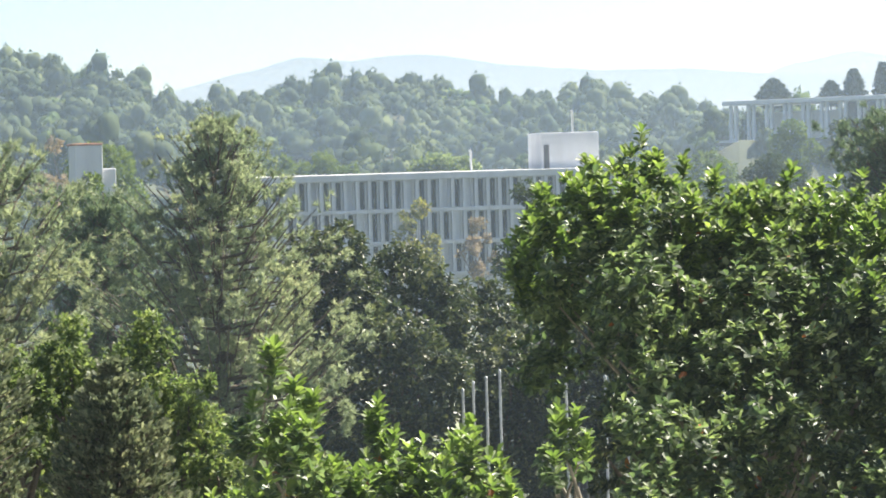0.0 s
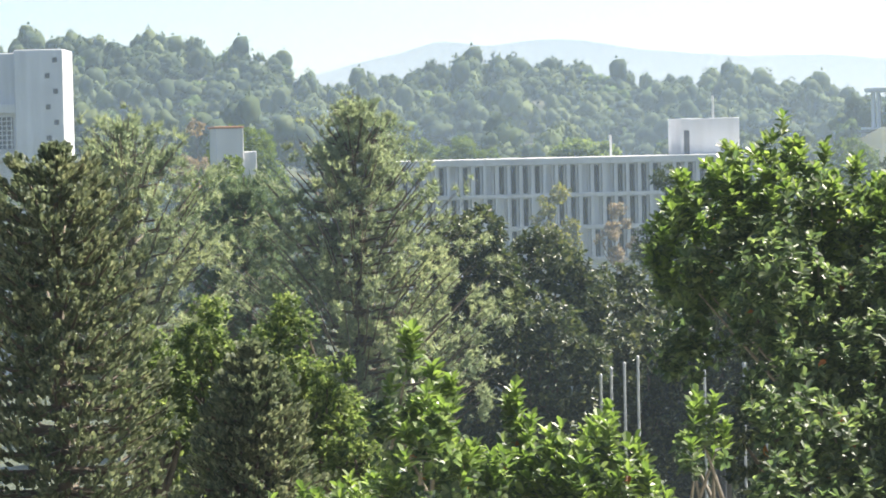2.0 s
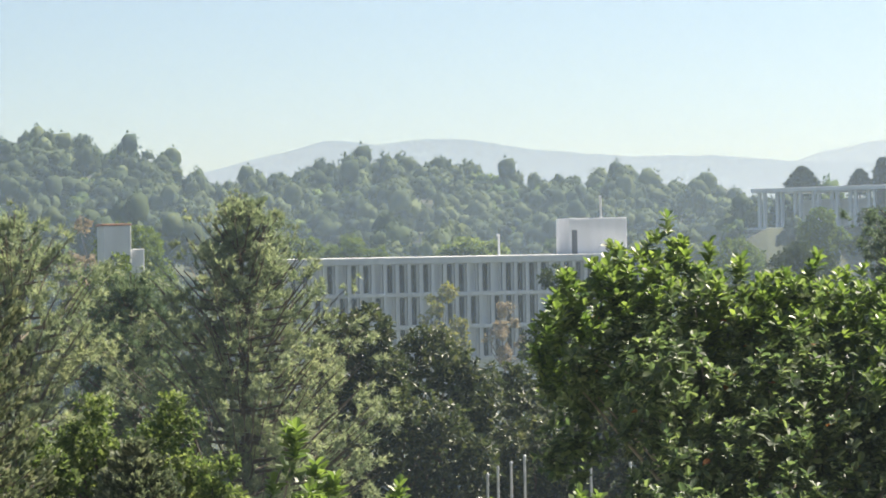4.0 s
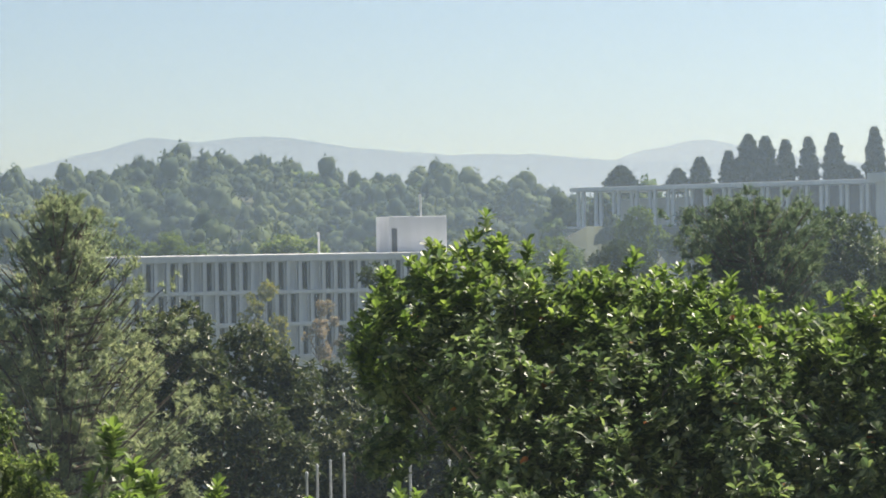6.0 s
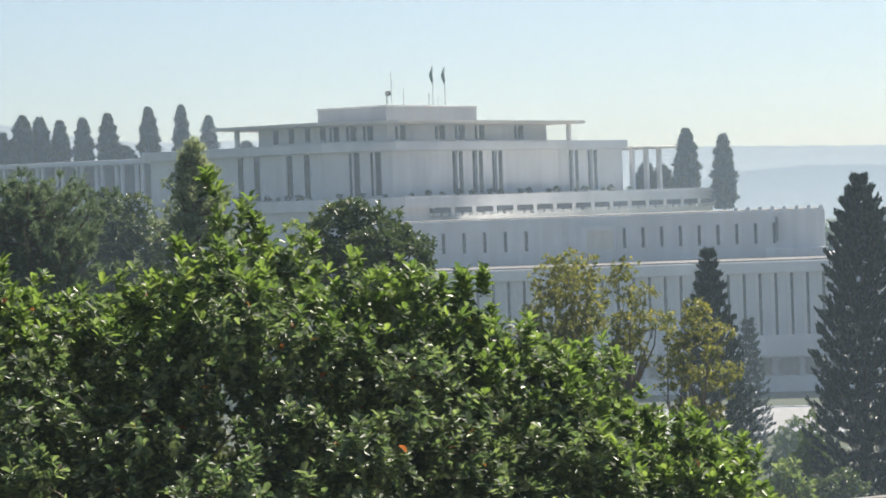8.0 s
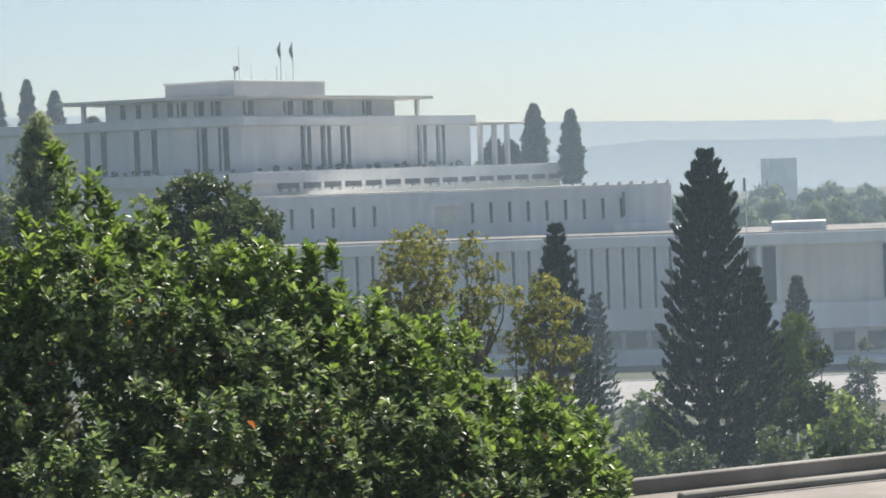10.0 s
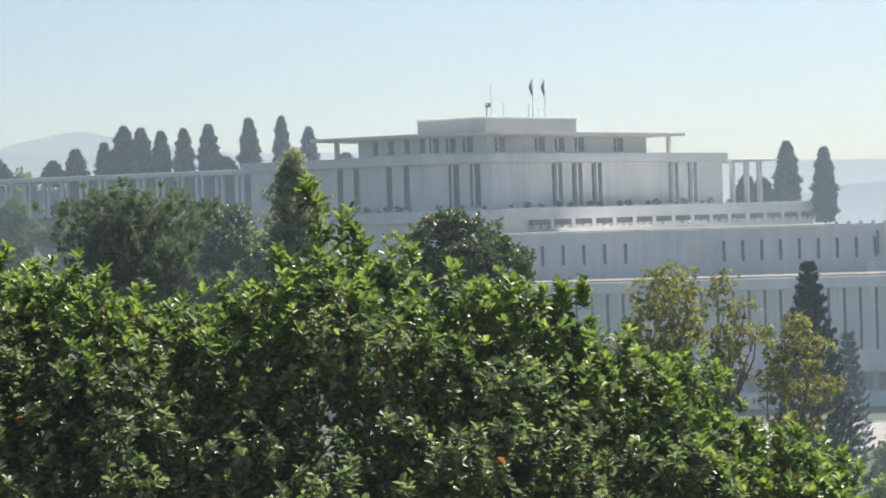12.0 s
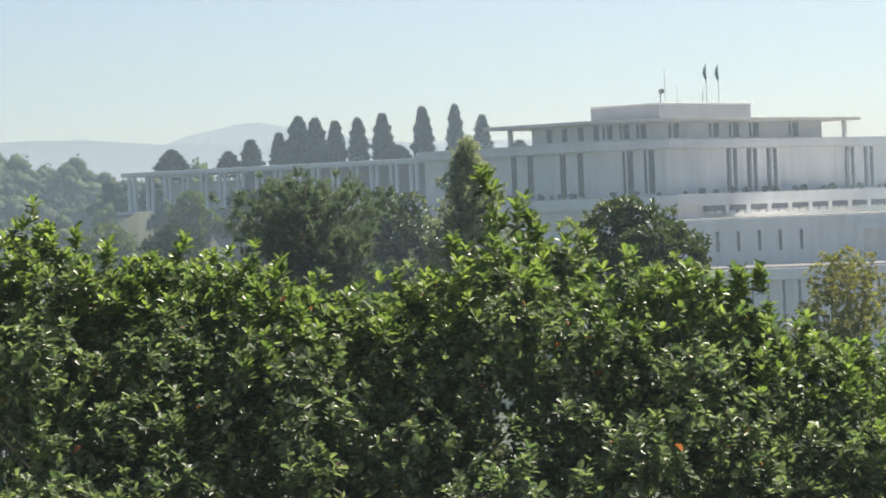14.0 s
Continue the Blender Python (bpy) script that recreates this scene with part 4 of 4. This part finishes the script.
    part("flag", box_mesh("flag", -0.28, 0.0, -0.03, 0.03, rise(-9, 345), rise(-4.4, 345), M_FLAG, 0.01), pole, "dark flag hanging limp")


def colonnade():
    """Long low wing on the rise: a thin roof on paired columns before a wall with shade painted in."""
    p0, p1 = spot(102, 475), spot(212, 442)
    v = p1 - p0
    n = v.length
    m = Matrix.Translation(p0) @ Matrix.Rotation(math.atan2(v.y, v.x), 4, "Z")
    b = building("colonnade_wing", m, "long white colonnaded wing with thin flat roof")
    zt, zb = 34.1, 27.6
    part("roof", box_mesh("roof", -1, n + 6, -1.2, 16, zt - 0.75, zt, M_WHITE, 0.08), b)
    # shade behind the columns is put into this wall's dark colour
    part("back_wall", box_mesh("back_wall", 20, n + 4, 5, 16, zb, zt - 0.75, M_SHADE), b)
    part("side_room", box_mesh("side_room", 5, 19, 4, 14, zb - 2, zt - 2.0, M_CREAM, 0.05), b, "cream room behind the columns")
    part("floor", box_mesh("floor", -1.5, n + 4, -1.5, 16, zb - 1.2, zb, M_PALE), b)
    part("lower_wall", box_mesh("lower_wall", 2, 20, -6, -1.6, 18, 26.6, M_PALE, 0.05), b)
    part("lower_roof", box_mesh("lower_roof", 1.4, 21, -6.5, -1.6, 26.6, 27.2, M_GREY, 0.05), b)
    col = box_mesh("column", -0.27, 0.27, -0.28, 0.28, 0, zt - 0.75 - zb, M_WHITE, 0.04)
    x, i = 0.0, 0
    while x < n + 3:
        part("column", col, b, m=pose(x, 0, zb))
        x += (1.05, 2.6)[i % 2]
        i += 1


def near_roof():
    """A flat roof close by with a worn parapet along its far side."""
    p0, p1 = spot(397, 42.3), spot(520, 46.4)
    v = p1 - p0
    m = Matrix.Translation(p0) @ Matrix.Rotation(math.atan2(v.y, v.x), 4, "Z")
    b = building("flat_roof_house", m, "flat concrete roof with worn grey parapet")
    part("roof", box_mesh("roof", 0.1, 9, -7, 0, 19.6, 20.02, M_ROOFTOP, 0.02), b, "sun-bleached roof screed")
    part("parapet", box_mesh("parapet", 0, 9, 0, 0.22, 19.6, 20.26, M_GREY, 0.02), b)
    part("kerb", box_mesh("kerb", 1.6, 9, -1.25, -1.1, 20.02, 20.15, M_GREY, 0.03), b)
    # thin dark strip on the screed along the kerb's near foot
    part("dark_strip", box_mesh("dark_strip", 1.3, 9, -1.4, -1.26, 20.02, 20.03, M_SHADE), b)
    part("coping_block", box_mesh("coping_block", -0.05, 0.3, -0.1, 0.16, 20.26, 20.36, M_WHITE, 0.04), b, "pale loose block on the parapet end")
    part("wall", box_mesh("wall", 0.2, 9, -6.8, -0.05, 8, 19.6, M_GREY), b)


def bounce_wall():
    """Unseen plain front of the viewer's own house, added to bounce sunlight onto the near trees."""
    b = building("bounce_wall", Matrix.Identity(4), "unseen cream house front added behind the viewpoint to bounce light")
    part("wall", box_mesh("wall", -45, 45, -9, -1.6, 8, 38, M_CREAM), b)


def driveway():
    b = new("road", box_mesh("road", -34, 40, -26, 11, -0.1, 0.06, M_ROAD))
    b.matrix_world = oriented(450, 322, 0)
    tagged(b, "pale driveway before the white podium", "road", kind="structure")
    for y in (-26.25, 11.0):
        k = new("kerb", box_mesh("kerb", -34, 40, y, y + 0.25, -0.1, 0.2, M_WHITE, 0.02))
        k.matrix_world = oriented(450, 322, 0)
        tagged(k, "white kerb along the driveway", "kerb", kind="structure")


driveway()
bounce_wall()
mid_block()
edge_towers()
upper_house()
podium()
colonnade()
near_roof()

far_b = building("far_block", oriented(481, 1500, 0), "pale far block standing in the haze")
part("wall", box_mesh("wall", -10, 9, 0, 20, 0, rise(2.2, 1500), M_PALE, 0.1), far_b)


# ---- flag poles among the trees ----
def slim_pole(a, top, low_d=74):
    p = spot(a, low_d)
    z = stand(p)
    t = thing("metal_pole", Vector((p.x, p.y, z - 0.2)), "slim bare galvanised pole among dark trees", "pole", "slim poles")
    h = rise(top, low_d) - z + 0.2
    part("shaft", joined("shaft", [tube([(0, 0, 0), (0, 0, h)], [0.040, 0.034], 8)], M_POLE), t)
    part("cap", joined("cap", [tube([(0, 0, h), (0, 0, h + 0.05), (0, 0, h + 0.08)], [0.042, 0.04, 0.005], 8)], M_POLE), t)


for a, e in ((4.7, -80.5), (8.4, -78), (13.1, -76.4), (17.9, -74.2), (41.3, -73.8), (55.2, -77), (62.8, -88)):
    slim_pole(a, e)
p = spot(46.5, 73)
post = thing("dark_post", Vector((p.x, p.y, stand(p) - 0.2)), "thick dark post beside slim poles", "post")
part("shaft", joined("shaft", [tube([(0, 0, 0), (0, 0, rise(-105, 73) - stand(p) + 0.2)], [0.15, 0.14], 10)], M_DARKPOST), post)

# ---- planted shrubs along the ledge of the hall ----
HALL = Matrix.Translation(spot(CORNER_A, CORNER_D)) @ Matrix.Rotation(-CORNER_A / 1000 + math.radians(FACE), 4, "Z")


def ledge_shrub(seed, side, s_along, size):
    rng = np.random.default_rng(seed)
    at = (HALL @ on_face(side, s_along, 1.7, rise(3.8, CORNER_D) + 0.06)).translation
    s = thing("shrub", at, "small dark shrub planted along the white ledge", "shrub", "ledge shrubs")
    d = unit(rng.normal(size=(60, 3)) + np.array([0, 0, 0.4]))
    V, F = blades(d * size * 0.5 * rng.random((60, 1)) * np.array([1, 1, 0.8]) + np.array([0, 0, size * 0.35]), d, rng.normal(size=(60, 3)), np.full(60, size * 0.5), np.full(60, size * 0.3), 0.1, "clump")
    part("leaves", mesh_of("leaves", V, F, M_DARKLEAF), s, kind="stuff")
    part("stem", joined("stem", [tube([(0, 0, 0), (0, 0, size * 0.5)], [0.06, 0.03], 5)], M_BARK), s)


for i in range(16):
    ledge_shrub(300 + i, "right", 2.0 + i * 3.6 + 0.8 * math.sin(3 * i), 0.5 + 0.4 * abs(math.sin(1.7 * i)))
for i in range(3):
    ledge_shrub(320 + i, "front", 1.2 + i * 3.2, 0.5 + 0.3 * abs(math.sin(2.1 * i)))
for i in range(8):
    ledge_shrub(324 + i, "left", 1.5 + i * 1.9, 0.5 + 0.4 * abs(math.sin(2.1 * i)))

# ---- trees, far to near ----
for i, (a, e, w) in enumerate(((117, 26.4, 6.5), (145, 29, 4), (162, 36.5, 5.5), (168, 35.8, 4.5), (175, 34.5, 3.6), (183, 35.2, 3.6), (191.7, 36.4, 4.2), (206, 38.2, 3.9), (217.5, 38.6, 3.1), (227, 34.5, 3.4), (155, 31, 3.2), (137, 25, 4.5), (197, 25, 6), (240, 25, 5))):
    column_tree(40 + i, a, 545, e - 0.5, w * 0.86, 16, "dark columnar conifer on the rise behind the colonnade")
column_tree(61, 395.3, 470, 23.4, 4.1, 1.0, "tall columnar conifer behind the assembly hall", foot=15)
column_tree(62, 408.2, 460, 21.0, 3.8, -4.5, "pointed columnar conifer behind the assembly hall", foot=13)
column_tree(63, 381, 475, 12.0, 4.0, 1.0, "dark columnar conifer seen between porch columns", foot=15)
column_tree(64, 386.5, 475, 11.0, 4.0, 1.0, "dark columnar conifer seen between porch columns", foot=15)

leafy_tree(71, -10, 285, -12, 11, -45, "thin pale yellow-green tree before the office block", M_YELLOW, 0.42, 4.5, 26, open_=0.6, trunk=0.12)
leafy_tree(72, 12, 283, -19, 9, -48, "thin dry pinkish tree before the office block", M_DRY, 0.38, 4.0, 22, open_=0.6, trunk=0.12)
leafy_tree(73, 30, 200, -6, 16, -60, "grey-green broad tree beside the office block", M_FOREST, 0.4, 4, 20)
leafy_tree(74, -120, 260, 12, 22, -40, "pale green tree around the white house", M_LIGHT, 0.45, 3, 20)
leafy_tree(75, -138, 230, 14, 10, -40, "brownish tree beside the white house", M_DRY, 0.4, 3, 14)
leafy_tree(66, -42, 345, 6, 16, -14, "low rounded pale green tree above the office roof", M_LIGHT, 0.55, 3, 26)
leafy_tree(67, -58, 350, 5, 14, -14, "low rounded pale green tree above the office roof", M_LIGHT, 0.55, 3, 26)
leafy_tree(68, 1, 345, 5, 15, -14, "yellow-green tree behind the office roof", M_BUSH, 0.55, 3, 26)
leafy_tree(76, 125, 410, 12, 12, -12, "yellow-green tree before the colonnade", M_LIGHT, 0.6, 2.4, 18)
leafy_tree(77, 143, 405, 12, 13, -12, "grey-green tree before the colonnade", M_FOREST, 0.6, 2.4, 18)
leafy_tree(78, 117, 300, 1, 18, -30, "olive green tree below the colonnade", M_FOREST, 0.45, 3, 20)
leafy_tree(79, 92, 330, 2, 16, -30, "light green tree below the colonnade", M_LIGHT, 0.5, 3, 20)
pine_tree(81, 164, 110, 12.5, 28, -50, "rounded dense pine with upright shoots", mat=M_PINEDARK, needle=0.26, whorls=26, per=13, width=0.04, spray=12, tufts=22, full=0.3, crook=0.5)
leafy_tree(82, 195, 125, 10.5, 22, -45, "dark glossy broadleaf tree beside a rounded pine", M_DEEP, 0.28, 9, 40)
pine_tree(83, 222, 95, 30, 25, -50, "pointed grey-green pine before the assembly hall", mat=M_PINE, needle=0.21, whorls=30, per=9, width=0.036, tufts=20, spray=12, full=0.9, crook=0.85)
leafy_tree(84, 281, 100, 4, 30, -50, "dense dark round-crowned tree before the hall", M_DEEP, 0.24, 12, 50)
leafy_tree(85, 256, 90, -3, 13, -40, "green broadleaf tree before the hall", M_BUSH, 0.22, 9, 20)
leafy_tree(86, 352, 75, -16, 25, -75, "open yellow-green tree with thin crown", M_YELLOW, 0.12, 22, 50, open_=0.8, trunk=0.07)
leafy_tree(87, 374, 74, -19, 16, -65, "open yellow-green tree with thin crown", M_YELLOW, 0.12, 22, 34, open_=0.8, trunk=0.07)
leafy_tree(88, 398, 70, -35, 18, -85, "yellowing tree with bare twigs", M_YELLOW, 0.12, 22, 44, open_=0.8, trunk=0.07)
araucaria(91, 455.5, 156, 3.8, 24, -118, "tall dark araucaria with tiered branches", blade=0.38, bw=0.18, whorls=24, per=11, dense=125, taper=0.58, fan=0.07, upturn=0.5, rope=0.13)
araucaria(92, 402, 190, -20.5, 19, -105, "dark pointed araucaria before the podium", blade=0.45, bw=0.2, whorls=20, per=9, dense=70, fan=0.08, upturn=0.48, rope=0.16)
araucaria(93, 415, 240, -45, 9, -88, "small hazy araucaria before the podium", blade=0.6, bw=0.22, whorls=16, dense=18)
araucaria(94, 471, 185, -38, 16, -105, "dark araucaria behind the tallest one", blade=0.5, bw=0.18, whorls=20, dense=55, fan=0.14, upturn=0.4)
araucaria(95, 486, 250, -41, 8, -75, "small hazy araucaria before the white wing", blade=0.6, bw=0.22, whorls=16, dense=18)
for i, (a, d, e, h, lo, m_) in enumerate(((428, 230, -78, 12, -110, M_LIGHT), (484, 210, -52, 14, -95, M_LIGHT), (474, 230, -58, 10, -95, M_FOREST), (498, 120, -80, 14, -118, M_BUSH), (428, 130, -92, 10, -118, M_BUSH), (508, 240, -62, 8, -100, M_DARKLEAF), (415, 110, -95, 14, -125, M_BUSH), (436, 175, -76, 11, -118, M_LIGHT), (462, 170, -72, 18, -118, M_DEEP), (492, 165, -62, 16, -118, M_FOREST), (446, 145, -96, 16, -122, M_DEEP), (476, 140, -92, 16, -122, M_DEEP), (505, 150, -82, 14, -120, M_DEEP))):
    leafy_tree(100 + i, a, d, e, h, lo, "hazy light green tree in the grounds", m_, 0.35, 5, 18)

pine_tree(111, -81, 70, 23.5, 60, -112, "tall long-needled pine with upswept sunlit branches", needle=0.165, whorls=42, per=11, width=0.034, tufts=26, spray=13, full=0.88, crook=0.72)
pine_tree(112, -160, 74, 18, 40, -100, "open long-needled pine with drooping tips", needle=0.2, whorls=28, per=8, width=0.034, tufts=24, spray=12, full=0.42)
pine_tree(113, -185, 78, 2, 35, -70, "dark pine behind the araucaria", mat=M_PINEDARK, needle=0.25, whorls=20, per=7, width=0.03, tufts=26, spray=12)
pine_tree(114, -120, 92, -4, 26, -80, "grey-green pine between taller pines", mat=M_PINEDARK, needle=0.26, whorls=20, per=8, width=0.034, tufts=26, spray=12)
leafy_tree(115, -127, 200, 0.5, 16, -30, "pale green tree below the white house", M_LIGHT, 0.4, 5, 24)
for i, (a, d, e, h, lo) in enumerate(((-40, 92, -19, 22, -75), (-14, 96, -28, 26, -80), (14, 100, -40, 24, -95), (-20, 90, -48, 30, -115), (18, 94, -58, 26, -120), (48, 92, -42, 26, -120), (80, 90, -30, 30, -120), (-60, 90, -50, 30, -120), (0, 98, -85, 26, -150), (45, 97, -88, 26, -150), (85, 95, -88, 26, -150), (-40, 97, -90, 26, -150))):
    leafy_tree(120 + i, a, d, e, h, lo, "dark broadleaf tree with glinting small leaves", M_DARKLEAF, 0.26, 10, 60)
for i, a in enumerate((75, 118, 165, 212, 262, 312, 358)):
    leafy_tree(160 + i, a, 46 + i % 3, -45 - 0.03 * max(0, a - 260) ** 1.2, 34, -150, "dark broadleaf tree standing behind the nearer crowns", M_DARKLEAF, 0.16, 14, 40)
araucaria(131, -186, 48, 5, 43, -130, "near araucaria with heavy brown-green tiers", mat=M_ARAU, blade=0.15, bw=0.06, whorls=19, per=10, dense=42, taper=0.33, upturn=0.24, rope=0.1, fan=0.14, tuft=True)
araucaria(132, -119, 40, -65, 31, -140, "young araucaria with heavy brown-green tiers", mat=M_ARAU, blade=0.12, bw=0.05, whorls=13, per=12, dense=40, taper=0.5, upturn=0.16, rope=0.09, tuft=True)
for i, (a, d, e, h, lo) in enumerate(((-130, 54, -48, 23, -115), (-105, 53, -48, 20, -115), (-90, 52, -70, 15, -125), (-152, 53, -58, 16, -120), (-84, 51, -92, 12, -130), (-143, 56, -84, 17, -138))):
    leafy_tree(140 + i, a, d, e, h, lo, "yellow-green shrub tree with small bunched leaves", M_BUSH, 0.13, 40, 26)

big_leaf_tree(151, 31, [(33, -34, 0.3), (38, -19, 0.35), (46, -10, 0.35), (55, -1, 0.35), (64, 2, 0.3), (71, 4, 0.26), (79, -5, 0.3), (86, -20, 0.3), (92, -14, 0.3), (99, -10, 0.4), (114, -7, 0.4), (128, -11, 0.4), (142, -14, 0.4), (150, -25, 0.4), (158, -23, 0.4)], [(33, -46), (54, -54), (62, -110), (70, -150)], "dense glossy broadleaf tree with sunlit tips", single=16)
big_leaf_tree(152, 30, [(150, -27, 0.4), (165, -18, 0.4), (180, -25, 0.4), (200, -17, 0.4), (218, -18, 0.4), (226, -13, 0.25), (229.5, -2, 0.14), (232, 11, 0.12), (235, 1, 0.15), (240, 1, 0.18), (246, -5, 0.22), (256, -12, 0.3), (268, -21, 0.45), (281, -24, 0.4), (292, -23, 0.4), (301, -20, 0.35)], -150, "dense glossy broadleaf tree with sunlit tips", single=16)
big_leaf_tree(153, 31, [(296, -28, 0.5), (303, -21, 0.35), (316, -25, 0.35), (322, -42, 0.4), (331, -40, 0.35), (343, -46, 0.4), (361, -49, 0.4), (371, -66, 0.4), (384, -75, 0.4), (397, -77, 0.35), (408, -84, 0.35), (417, -102, 0.35)], -150, "dense glossy broadleaf tree with sunlit tips", single=16)
big_leaf_tree(154, 22, [(-70, -88, 0.15), (-63.5, -69, 0.12), (-53, -89, 0.18), (-44, -101, 0.18)], -128, "young broadleaf tree with upright yellow-green whorls", M_BIGLEAF, depth=0.7, fill=9, lobe=(0.15, 0.3), single=16, leaf=0.105, dense=45)
big_leaf_tree(155, 23, [(-45, -116, 0.25), (-24.4, -95, 0.2), (-10, -103, 0.25), (1.5, -99, 0.2), (11, -111, 0.22)], -140, "low broadleaf crown with bright new leaves", M_BIGLEAF, depth=0.8, fill=14, single=20, lobe=(0.25, 0.4), leaf=0.105, dense=45)
big_leaf_tree(156, 24, [(35, -99, 0.12), (39.5, -94, 0.13), (45, -101, 0.12)], -116, "single broadleaf sprig with bright leaves", M_BIGLEAF, depth=0.4, fill=3, lobe=(0.1, 0.16), single=8, leaf=0.10, dense=45)
big_leaf_tree(157, 24, [(-120, -128, 0.3), (-95, -122, 0.3), (-75, -118, 0.3), (-55, -116, 0.3)], -145, "low broadleaf crown with bright new leaves", M_BIGLEAF, depth=0.8, fill=8, lobe=(0.25, 0.4), leaf=0.105, dense=45)
